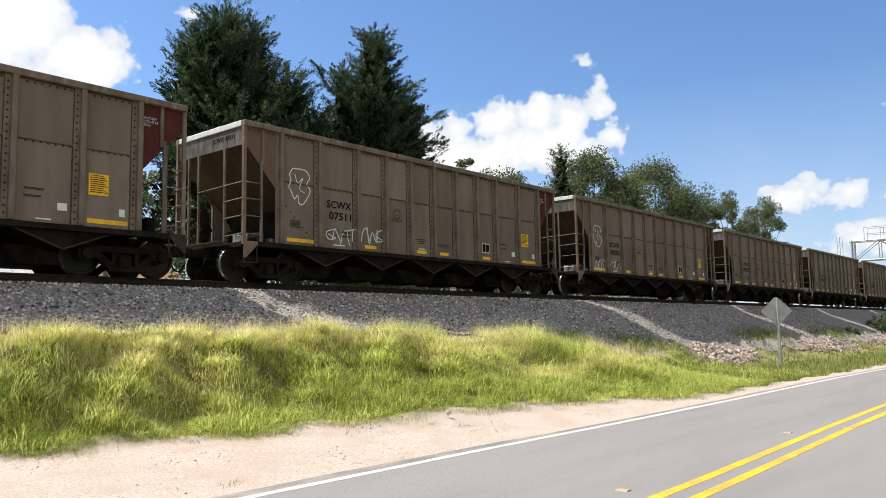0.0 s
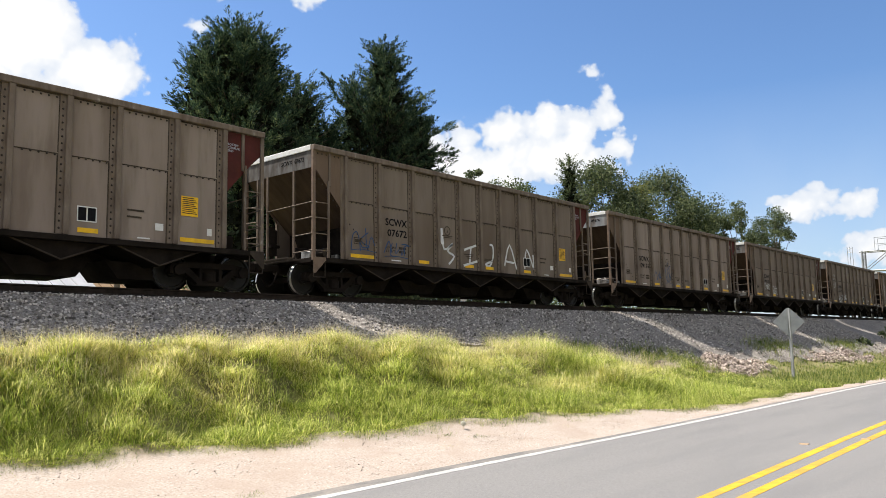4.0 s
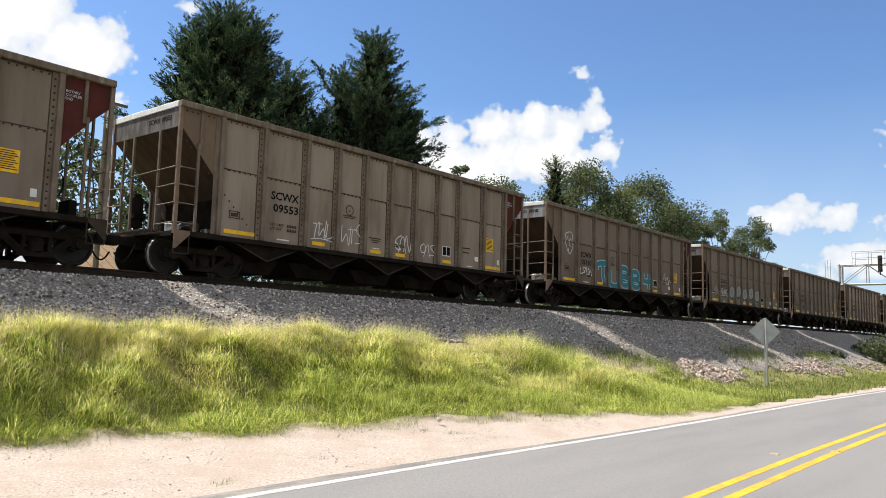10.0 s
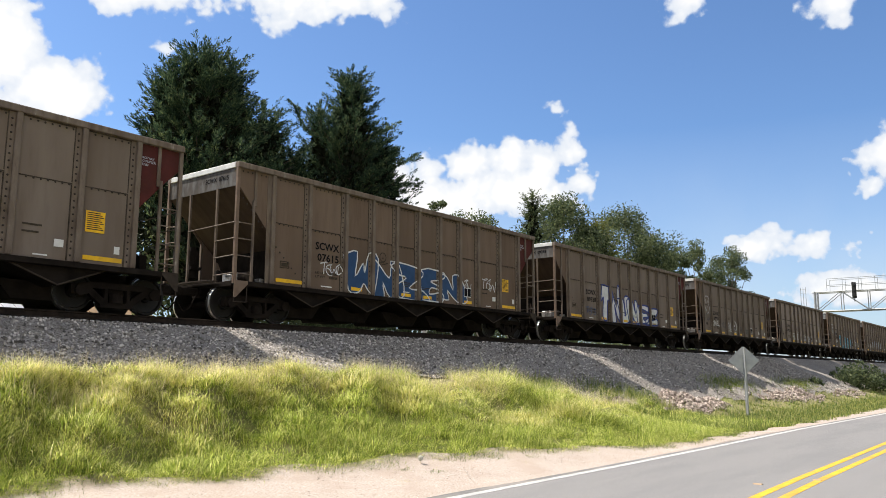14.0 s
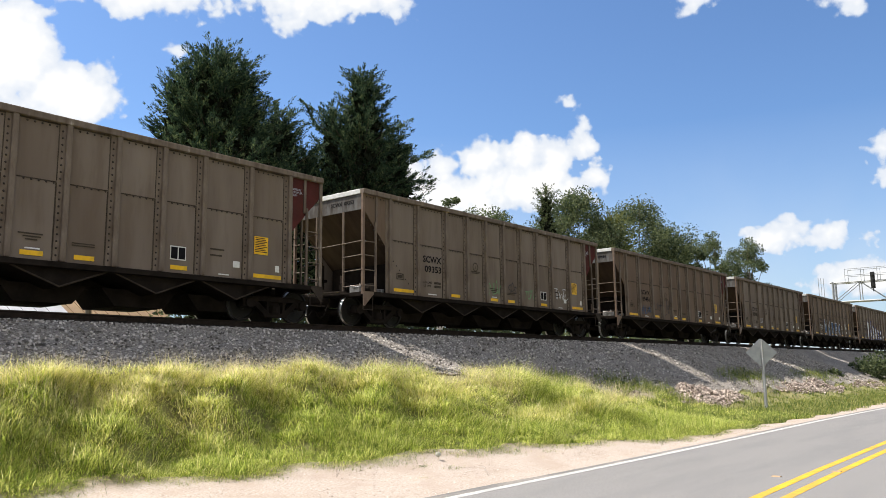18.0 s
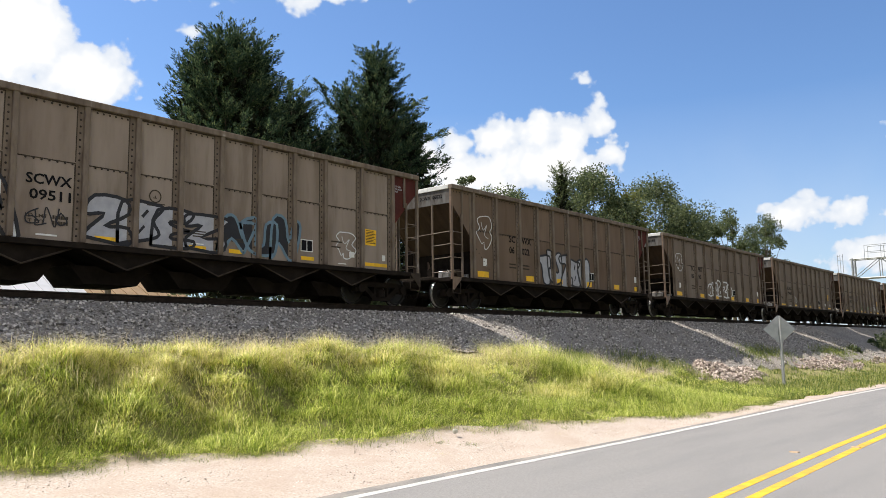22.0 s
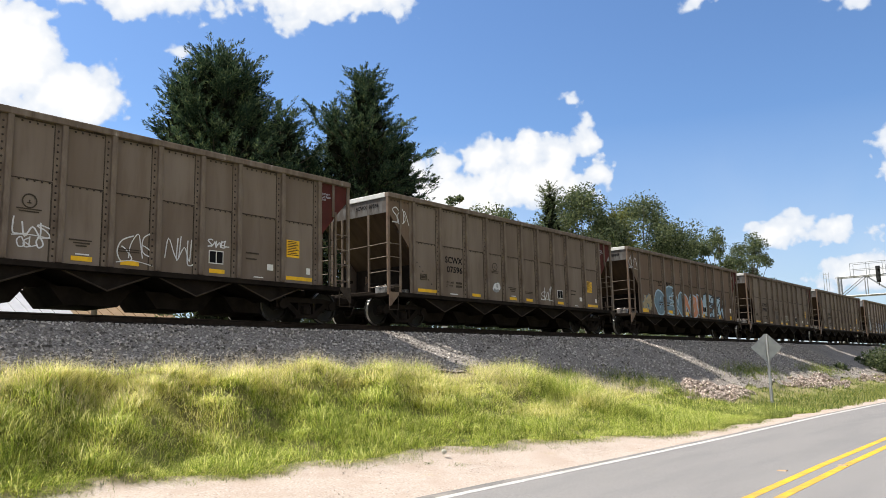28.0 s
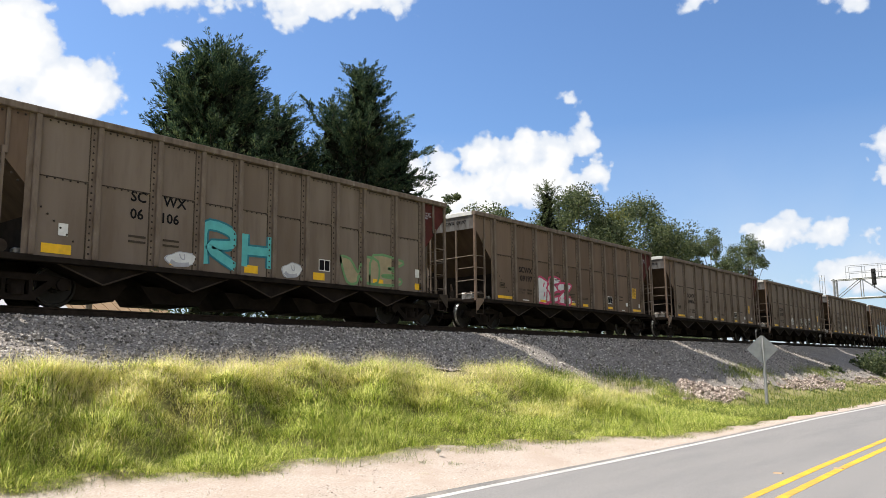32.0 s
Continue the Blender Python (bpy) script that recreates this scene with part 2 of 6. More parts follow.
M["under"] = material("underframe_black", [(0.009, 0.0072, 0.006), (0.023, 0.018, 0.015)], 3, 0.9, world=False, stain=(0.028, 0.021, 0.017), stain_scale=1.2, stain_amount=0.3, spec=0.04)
M["slope"] = material("slope_sheet_rust", [(0.05, 0.033, 0.023), (0.092, 0.062, 0.044)], 1.5, 0.8, world=False, stretch=(1, 2.5, 0.6), stain=(0.06, 0.042, 0.032), stain_amount=0.7, spec=0.1)
M["gear"] = material("grimy_fitting", [(0.03, 0.023, 0.018), (0.06, 0.046, 0.036)], 4, 0.8, world=False, spec=0.1)
M["post"] = material("end_post_paint", [(0.11, 0.072, 0.05), (0.2, 0.14, 0.1)], 5, 0.6, world=False, stain=(0.16, 0.1, 0.07), stain_scale=2, stain_amount=0.6)
M["steel"] = material("worn_steel", [(0.2, 0.19, 0.18), (0.45, 0.43, 0.41)], 6, 0.45, 0.6, world=False)
M["header"] = material("header_paint", [(0.17, 0.175, 0.19), (0.29, 0.295, 0.3)], 3, 0.7, world=False, stretch=(1, 2, 0.6), stain=(0.1, 0.075, 0.06), stain_scale=1.6, stain_amount=0.8, spec=0.1)
M["reflector"] = material("yellow_reflector", [(0.72, 0.4, 0.012), (0.86, 0.5, 0.018)], 5, 0.5, world=False, stain=(0.4, 0.24, 0.04), stain_scale=2, stain_amount=0.5)
M["rivet"] = material("dark_bolt_head", [(0.02, 0.016, 0.013), (0.05, 0.038, 0.03)], 6, 0.8, world=False)
M["stud"] = material("dull_orange_stud", [(0.3, 0.19, 0.1), (0.42, 0.3, 0.18)], 20, 0.6)
M["seed"] = material("seed_head_down", [(0.3, 0.29, 0.22), (0.55, 0.54, 0.47)], 30, 0.9)
M["dark_header"] = material("dark_header_paint", [(0.05, 0.042, 0.037), (0.11, 0.095, 0.085)], 3, 0.7, world=False, stretch=(1, 2, 0.6), stain=(0.2, 0.2, 0.2), stain_scale=2.2, stain_amount=0.5, spec=0.1)
M["plate_white"] = material("white_plate", [(0.78, 0.78, 0.76), (0.88, 0.88, 0.86)], 6, 0.6, world=False)
M["tread"] = material("polished_tread", [(0.4, 0.39, 0.38), (0.6, 0.59, 0.57)], 8, 0.35, 0.8, world=False)
M["seam"] = material("dark_seam_and_shadow", [(0.03, 0.024, 0.019), (0.08, 0.064, 0.05)], 5, 0.9, world=False, spec=0.05)
M["label"] = material("white_label", [(0.55, 0.54, 0.52), (0.72, 0.71, 0.69)], 6, 0.6, world=False)
M["black"] = material("black_lettering", [(0.008, 0.008, 0.009), (0.016, 0.016, 0.018)], 6, 0.9, world=False, spec=0.03)
M["faded"] = material("faded_lettering", [(0.045, 0.036, 0.028), (0.07, 0.057, 0.044)], 9, 0.9, world=False, spec=0.05)
SPRAY = {
    "white": (0.62, 0.62, 0.63), "grey": (0.24, 0.245, 0.26), "teal": (0.02, 0.16, 0.21), "navy": (0.02, 0.04, 0.2), "blue": (0.02, 0.06, 0.15), "black": (0.02, 0.02, 0.025),
    "pale_blue": (0.33, 0.45, 0.55), "pink": (0.5, 0.05, 0.13), "orange": (0.5, 0.2, 0.1), "green": (0.14, 0.27, 0.12), "slate": (0.13, 0.2, 0.26),
    "aqua": (0.1, 0.42, 0.43), "silver": (0.36, 0.36, 0.4), "sand": (0.32, 0.26, 0.16)}
for key, c in SPRAY.items():
    M["spray_" + key] = material("spray_paint_" + key, [tuple(v * 0.8 for v in c), tuple(min(1, v * 1.1) for v in c)], 4, 0.6, world=False)
M["grass"] = material("grass_blade", [(0.03, 0.055, 0.01), (0.2, 0.275, 0.037), (0.5, 0.57, 0.1), (0.9, 0.86, 0.36)], 0.8, 0.7, island=0.85, translucent=0.6, low=0.02, high=0.86, spec=0.2)
M["straw"] = material("yellow_grass_blade", [(0.13, 0.155, 0.03), (0.49, 0.52, 0.11), (0.83, 0.78, 0.3), (0.95, 0.86, 0.54)], 0.9, 0.7, island=0.85, translucent=0.58, low=0.05, high=0.85, spec=0.2)
M["dry"] = material("dry_stalk", [(0.5, 0.42, 0.26), (0.7, 0.6, 0.42)], 2, 0.8, island=0.6, translucent=0.45)
M["weed"] = material("low_weed", [(0.06, 0.1, 0.018), (0.16, 0.215, 0.04), (0.38, 0.37, 0.12)], 0.9, 0.7, island=0.5, translucent=0.4)
M["cedar"] = material("cedar_spray", [(0.014, 0.031, 0.02), (0.048, 0.083, 0.045), (0.2, 0.235, 0.1)], 1.6, 0.75, island=0.3, translucent=0.3, low=0.34, high=0.74, spec=0.2)
M["leaf"] = material("leaf", [(0.04, 0.058, 0.026), (0.085, 0.112, 0.048), (0.155, 0.175, 0.08)], 0.35, 0.65, island=0.5, translucent=0.42)
# near-black green that stands for the shade inside the conifer crowns
M["crown_shade"] = material("inner_crown_shade", [(0.011, 0.014, 0.009), (0.026, 0.03, 0.018)], 3, 0.95, spec=0.05)
M["leaf_gold"] = material("yellow_green_leaf", [(0.1, 0.11, 0.02), (0.2, 0.195, 0.045)], 0.35, 0.65, island=0.5, translucent=0.3)
M["bark"] = material("bark", [(0.06, 0.045, 0.035), (0.14, 0.11, 0.085)], 5, 0.95, stretch=(4, 4, 0.7), bump=0.6)
M["galv"] = material("galvanised_steel", [(0.3, 0.31, 0.32), (0.42, 0.43, 0.44)], 3, 0.5, 0.5)
M["dark_metal"] = material("dark_metal", [(0.015, 0.015, 0.016), (0.03, 0.03, 0.03)], 4, 0.6)
M["siding_white"] = material("white_metal_siding", [(0.36, 0.36, 0.385), (0.43, 0.43, 0.455)], 1, 0.6, stain=(0.5, 0.5, 0.52), stain_amount=0.4)
M["wall_tan"] = material("tan_wall", [(0.2, 0.13, 0.07), (0.28, 0.185, 0.105)], 1.5, 0.85)
M["roof"] = material("grey_roof", [(0.2, 0.2, 0.21), (0.3, 0.3, 0.31)], 1, 0.8)
M["pole_wood"] = material("pole_wood", [(0.1, 0.08, 0.06), (0.2, 0.17, 0.14)], 4, 0.9, stretch=(5, 5, 0.5))

# ---- mesh helpers ----


def part(name, bm, mat, parent=None, label="", smooth=False):
    """Links a bmesh as one mesh object under a thing or a part."""
    me = bpy.data.meshes.new(name)
    bm.to_mesh(me)
    bm.free()
    if smooth:
        for p in me.polygons:
            p.use_smooth = True
    me.materials.append(M[mat] if isinstance(mat, str) else mat)
    ob = new(name, me)
    ob.parent = parent
    return tagged(ob, label) if label else ob


def share(name, me, parent, m=None, label=""):
    """Another object on a mesh that exists."""
    ob = new(name, me)
    ob.parent = parent
    if m is not None:
        ob.matrix_basis = m
    return tagged(ob, label) if label else ob


def thing(name, label, category, at=(0, 0, 0), group="", kind=""):
    ob = new(name)
    ob.location = at
    return tagged(ob, label, category, group, kind)


def box(bm, x0, x1, y0, y1, z0, z1, bevel=0.0):
    vs = [bm.verts.new((x, y, z)) for z in (z0, z1) for y in (y0, y1) for x in (x0, x1)]
    fs = [bm.faces.new([vs[i] for i in f]) for f in ((0, 2, 3, 1), (4, 5, 7, 6), (0, 1, 5, 4), (2, 6, 7, 3), (0, 4, 6, 2), (1, 3, 7, 5))]
    if bevel:
        es = list({e for f in fs for e in f.edges})
        bmesh.ops.bevel(bm, geom=es, offset=bevel, segments=1, affect="EDGES")
    return bm


def boxes(*rows, bevel=0.0):
    bm = bmesh.new()
    for r in rows:
        box(bm, *r, bevel=bevel)
    return bm


def rod(bm, a, b, r, n=6, r2=None):
    a, b = Vector(a), Vector(b)
    q = (b - a).to_track_quat("Z", "Y")
    rings = []
    for p, rr in ((a, r), (b, r if r2 is None else r2)):
        rings.append([bm.verts.new(p + q @ Vector((rr * math.cos(2 * math.pi * i / n), rr * math.sin(2 * math.pi * i / n), 0))) for i in range(n)])
    for i in range(n):
        bm.faces.new((rings[0][i], rings[0][(i + 1) % n], rings[1][(i + 1) % n], rings[1][i]))
    bm.faces.new(rings[0][::-1])
    bm.faces.new(rings[1])
    return bm


def rods(*rows, r=0.016, n=6):
    bm = bmesh.new()
    for a, b in rows:
        rod(bm, a, b, r, n)
    return bm


def prism(bm, pts, y0, y1):
    """A polygon in x and z, drawn out from y0 to y1."""
    a = [bm.verts.new((x, y0, z)) for x, z in pts]
    b = [bm.verts.new((x, y1, z)) for x, z in pts]
    n = len(pts)
    bm.faces.new(a)
    bm.faces.new(b[::-1])
    for i in range(n):
        bm.faces.new((a[i], b[i], b[(i + 1) % n], a[(i + 1) % n]))
    bmesh.ops.recalc_face_normals(bm, faces=bm.faces)
    return bm


def array_mesh(name, verts, faces, mat, parent=None, smooth=False):
    """A mesh from arrays: verts (n, 3), faces (m, k)."""
    me = bpy.data.meshes.new(name)
    n, (m, k) = len(verts), faces.shape
    me.vertices.add(n)
    me.vertices.foreach_set("co", np.ascontiguousarray(verts, np.float32).ravel())
    me.loops.add(m * k)
    me.loops.foreach_set("vertex_index", np.ascontiguousarray(faces, np.int32).ravel())
    me.polygons.add(m)
    me.polygons.foreach_set("loop_start", np.arange(0, m * k, k, dtype=np.int32))
    me.polygons.foreach_set("loop_total", np.full(m, k, np.int32))
    if smooth:
        me.polygons.foreach_set("use_smooth", np.ones(m, bool))
    me.update(calc_edges=True)
    if not smooth:
        me.shade_flat()
    me.materials.append(M[mat])
    ob = new(name, me)
    ob.parent = parent
    return ob


def letters(body, height, mat="black"):
    """Lettering as a mesh that stands in x and z and faces -y, its lower left corner at the origin."""
    cu = bpy.data.curves.new("lettering", "FONT")
    cu.body, cu.size, cu.resolution_u, cu.offset = body, 1.0, 2, 0.022
    ob = new("lettering", cu)
    dg = bpy.context.evaluated_depsgraph_get()
    me = bpy.data.meshes.new_from_object(ob.evaluated_get(dg))
    bpy.data.objects.remove(ob)
    bpy.data.curves.remove(cu)
    co = np.array([v.co[:] for v in me.vertices])
    lo, hi = co.min(0), co.max(0)
    s = height / (hi[1] - lo[1])
    me.transform(Matrix(((s, 0, 0, -lo[0] * s), (0, 0, -1, 0), (0, s, 0, -lo[1] * s), (0, 0, 0, 1))))
    me.materials.clear()
    me.materials.append(M[mat])
    return me, (hi[0] - lo[0]) * s

# ---- ground ----
PY = [-60, -3, 6.6, 8, 9, 10, 10.6, 11.3, 12, 12.7, 13.5, 14.5, 15.4, 16.0, 16.4, 19.5, 20.0, 22, 30, 60]
EDGE = [2.58, 2.62, 2.62, 2.5, 2.2, 2.1, 2.1]      # shoulder, track bed and the far side
PROFILES = {
    -60: [0, 0, 0, 0.11, 0.18, 0.32, 0.68, 1.14, 1.45, 1.6, 1.72, 1.9, 2.28] + EDGE,
    5: [0, 0, 0, 0.11, 0.18, 0.34, 0.7, 1.15, 1.46, 1.6, 1.72, 1.9, 2.28] + EDGE,
    12: [0, 0, 0, 0.15, 0.4, 0.75, 1.0, 1.28, 1.48, 1.6, 1.74, 1.95, 2.3] + EDGE,
    18: [0, 0, 0.02, 0.15, 0.38, 0.66, 0.85, 1.06, 1.25, 1.4, 1.58, 1.95, 2.3] + EDGE,
    22: [0, 0, 0.02, 0.08, 0.18, 0.34, 0.44, 0.58, 0.8, 1.12, 1.56, 2.1, 2.42] + EDGE,
    28: [0, 0, 0, 0.0, 0.03, 0.1, 0.2, 0.4, 0.7, 1.05, 1.5, 2.08, 2.4] + EDGE,
    44: [0, 0, 0, -0.03, -0.03, 0.02, 0.12, 0.38, 0.72, 1.05, 1.42, 1.8, 2.18] + EDGE,
    200: [0, 0, 0, -0.03, -0.03, 0.02, 0.12, 0.38, 0.72, 1.05, 1.42, 1.8, 2.18] + EDGE}
STATIONS = sorted(PROFILES)


def ground_z(s, y):
    """Height of the ground, for arrays."""
    s, y = np.broadcast_arrays(np.asarray(s, float), np.asarray(y, float))
    tab = np.array([np.interp(y.ravel(), PY, PROFILES[k]) for k in STATIONS])
    f = np.interp(s.ravel(), STATIONS, np.arange(len(STATIONS)))
    i = np.clip(f.astype(int), 0, len(STATIONS) - 2)
    w = f - i
    n = np.arange(len(i))
    z = tab[i, n] * (1 - w) + tab[i + 1, n] * w
    u, w2 = s.ravel(), y.ravel()
    lump = 0.14 * np.sin(u * 1.5 + 1.3 * np.sin(w2 * 0.9)) * np.sin(w2 * 2.1 + 0.9 * np.sin(u * 0.8)) + 0.10 * np.sin(u * 3.7 - w2 * 3.1) + 0.05 * np.sin(u * 6.3 + w2 * 5.1)
    z = z + lump * np.interp(y.ravel(), [9.2, 10.2, 12.0, 12.8], [0, 1, 0.8, 0])
    return z.reshape(s.shape)


def sheet(name, xs, ys, mat, lift=0.0, label="", category="", kind="structure"):
    X, Y = np.meshgrid(xs, ys, indexing="ij")
    v = np.stack([X, Y, ground_z(X, Y) + lift], -1).reshape(-1, 3)
    a = np.arange(len(xs) - 1)[:, None] * len(ys) + np.arange(len(ys) - 1)[None]
    a = a.ravel()
    f = np.stack([a, a + len(ys), a + len(ys) + 1, a + 1], -1)
    return tagged(array_mesh(name, v, f, mat, smooth=True), label, category, kind=kind)


far = np.array([-3000, -900, -300, -120, -60, -30])
xs = np.concatenate([far, np.arange(-12, 70, 0.3), np.arange(70, 140, 2), [160, 220, 350, 700, 1500, 3000]])
ys = np.concatenate([[-3000, -900, -300, -100, -60, -20, -6, -3, 0, 3, 6], np.arange(6.6, 16.4, 0.2), [16.4, 17, 18, 19, 19.5, 20, 21, 22, 26, 30, 60, 120, 300, 900, 3000]])
ground = sheet("ground", xs, ys, "soil", 0.0, "earth and dry soil under grass beside the railway", "ground")

# ballast bed over the embankment
bx = np.concatenate([[-300, -100, -40], np.arange(-10, 80, 0.35), [85, 95, 110, 140, 200, 400, 800]])


def ballast_low(s):
    return np.interp(s, [-60, 10, 14, 18, 21, 25, 28, 40, 200], [12.5, 12.5, 12.5, 12.4, 11.9, 11.6, 11.5, 11.3, 11.3])


yy = np.linspace(0, 1, 26)
BX = np.repeat(bx, len(yy))
BY = (ballast_low(bx)[:, None] * (1 - yy) + 20.4 * yy).ravel()
bz = ground_z(BX, BY) + 0.05 + 0.025 * np.sin(BX * 7.3 + BY * 5.1) * np.sin(BX * 3.7 - BY * 8.2)
n = len(yy)
a = (np.arange(len(bx) - 1)[:, None] * n + np.arange(n - 1)[None]).ravel()
ballast = tagged(array_mesh("ballast_bed", np.stack([BX, BY, bz], -1), np.stack([a, a + n, a + n + 1, a + 1], -1), "ballast", smooth=True),
                 "grey crushed stone ballast on the railway embankment", "ballast", kind="structure")

# road: one carriageway of two lanes


def edge_y(s):
    """Middle of the white line on the far side; it bends away slightly."""
    return np.interp(s, [-300, 5, 8, 12, 16, 24, 35, 60, 100, 500], [6.32, 6.32, 6.28, 6.17, 6.1, 6.05, 5.7, 4.8, 2.5, -40])


def centre_y(s):
    return np.interp(s, [-300, 5, 8, 13, 21, 35, 60, 100, 500], [3.08, 3.08, 3.09, 3.18, 3.22, 3.0, 2.1, -0.2, -42])


def strip(name, line, y0, y1, z, mat, label, category, thick=0.03, line2=None):
    """A band along the road between two offsets from a line."""
    x = np.concatenate([[-300, -60, -10], np.arange(0, 60, 1.0), [70, 85, 100, 200, 500]])
    n = len(x)
    ya, yb = line(x) + y0, (line2 or line)(x) + y1
    v = np.concatenate([np.stack([x, ya, 0 * x + zz], -1) for zz in (z, z - thick)] + [np.stack([x, yb, 0 * x + zz], -1) for zz in (z, z - thick)])
    i = np.arange(n - 1)
    A, B, C, D2 = i, i + n, i + 2 * n, i + 3 * n
    f = np.concatenate([np.stack([A, A + 1, C + 1, C], -1), np.stack([B, B + 1, A + 1, A], -1), np.stack([C, C + 1, D2 + 1, D2], -1)])
    return tagged(array_mesh(name, v, f, mat), label, category, kind="structure")


strip("road", centre_y, -3.6, 0.215, 0.03, "asphalt", "grey worn asphalt two-lane road", "road", 0.08, edge_y)
strip("road_edge_strip", edge_y, 0.055, 0.0, 0.0308, "seal", "darker broken asphalt edge beside the white line", "road", 0.03, lambda x: edge_y(x) + np.interp(x, [7, 14], [0.3, 0.14]) + 0.02 * np.sin(x * 2.3))
strip("edge_line", edge_y, -0.065, 0.065, 0.0328, "paint_white", "solid white painted edge line on the road", "road marking", 0.003)
strip("edge_line", centre_y, -3.1, -2.98, 0.0328, "paint_white", "solid white painted edge line on the road", "road marking", 0.003)
strip("centre_line", centre_y, 0.09, 0.21, 0.0328, "paint_yellow", "solid yellow painted centre line", "road marking", 0.003)
strip("centre_line", centre_y, -0.21, -0.09, 0.0328, "paint_yellow", "solid yellow painted centre line", "road marking", 0.003)

# pale gravel shoulder; its edge tucks in under the asphalt
sx = np.concatenate([[-60, -20, -8], np.arange(-4, 60, 0.4)])


def shoulder_top(s):
    return np.interp(s, [-60, 0, 4, 5.3, 6.6, 8.4, 10.3, 12.2, 13.8, 15.4, 16.7, 18, 25], [10.0, 9.9, 9.5, 9.2, 8.8, 8.5, 8.3, 7.95, 7.65, 7.15, 6.7, 6.6, 6.4])


yy = np.linspace(0, 1, 14)
GX = np.repeat(sx, len(yy))
GY = ((edge_y(sx)[:, None] + 0.16) * (1 - yy) + (np.maximum(shoulder_top(sx), edge_y(sx) + 0.4)[:, None] + 0.12 * np.sin(sx * 2.7)[:, None] + 0.25) * yy).ravel()
n = len(yy)
a = (np.arange(len(sx) - 1)[:, None] * n + np.arange(n - 1)[None]).ravel()
gz = np.maximum(ground_z(GX, GY), 0) + 0.026 + 0.007 * np.sin(GX * 2.1) * np.sin(GY * 3.3)
gz[::n] = 0.012
tagged(array_mesh("gravel_shoulder", np.stack([GX, GY, gz], -1), np.stack([a, a + n, a + n + 1, a + 1], -1), "gravel", smooth=True),
       "pale pinkish gravel shoulder beside the road", "shoulder", kind="structure")

rng = np.random.default_rng(7)


def rocks(name, s, y, size, lift, mat, label, category):
    """Many small angular stones in one mesh."""
    n = len(s)
    base = np.array([(x, y_, z) for z in (-1, 1) for y_ in (-1, 1) for x in (-1, 1)], float)
    v = base[None] * rng.uniform(0.55, 1.15, (n, 8, 3)) * rng.uniform(0.6, 1.1, (n, 1, 3)) * (size * rng.uniform(0.55, 1.3, n))[:, None, None] * 0.5
    q = rng.normal(size=(n, 4))
    q /= np.linalg.norm(q, axis=1)[:, None]
    w, x, y1, z = q.T
    R = np.stack([np.stack([1 - 2 * (y1 * y1 + z * z), 2 * (x * y1 - z * w), 2 * (x * z + y1 * w)], -1),
                  np.stack([2 * (x * y1 + z * w), 1 - 2 * (x * x + z * z), 2 * (y1 * z - x * w)], -1),
                  np.stack([2 * (x * z - y1 * w), 2 * (y1 * z + x * w), 1 - 2 * (x * x + y1 * y1)], -1)], -2)
    v = np.einsum("nij,nkj->nki", R, v)
    v += np.stack([s, y, ground_z(s, y) + lift], -1)[:, None]
    f = np.array([(0, 2, 3, 1), (4, 5, 7, 6), (0, 1, 5, 4), (2, 6, 7, 3), (0, 4, 6, 2), (1, 3, 7, 5)])
    f = (f[None] + 8 * np.arange(n)[:, None, None]).reshape(-1, 4)
    return tagged(array_mesh(name, v.reshape(-1, 3), f, mat), label, category, kind="stuff")


n = 24000
s = 3 + 55 * rng.random(n) ** 1.4
y = ballast_low(s) + 0.1 + (16.55 - ballast_low(s)) * rng.random(n)
rocks("ballast_stones", s, y, 0.05 + 0.0 * s, 0.055, "stone", "loose grey crushed ballast stones", "ballast")
n = 11500
c = rng.choice(5, n, p=[0.42, 0.38, 0.05, 0.06, 0.09])
a, r = rng.uniform(0, 2 * np.pi, n), np.sqrt(rng.random(n))
s = np.choose(c, [29.4, 43.4, 22.3, 24.2, 55.0]) + r * np.cos(a) * np.choose(c, [3.3, 5.2, 0.7, 0.9, 4.0])
y = np.choose(c, [11.15, 11.1, 11.2, 11.4, 10.8]) + r * np.sin(a) * np.choose(c, [0.95, 0.8, 0.45, 0.35, 0.6]) + 0.12 * np.sin(s * 3.1)
rocks("rubble_stones", s, y, 0.08 + 0 * s, 0.04 + 0.1 * np.clip(1 - r * r, 0, 1) * rng.random(n), "rubble", "pale brown rubble stones at the toe of the embankment", "rubble")
n = 6000
s = 3 + 16 * rng.random(n)
y = 6.6 + (shoulder_top(s) - 6.4) * rng.random(n)
rocks("gravel_stones", s, y, 0.008 + 0.014 * rng.random(n) ** 4, 0.0235, "pebble", "small pale loose stones on the gravel shoulder", "gravel")


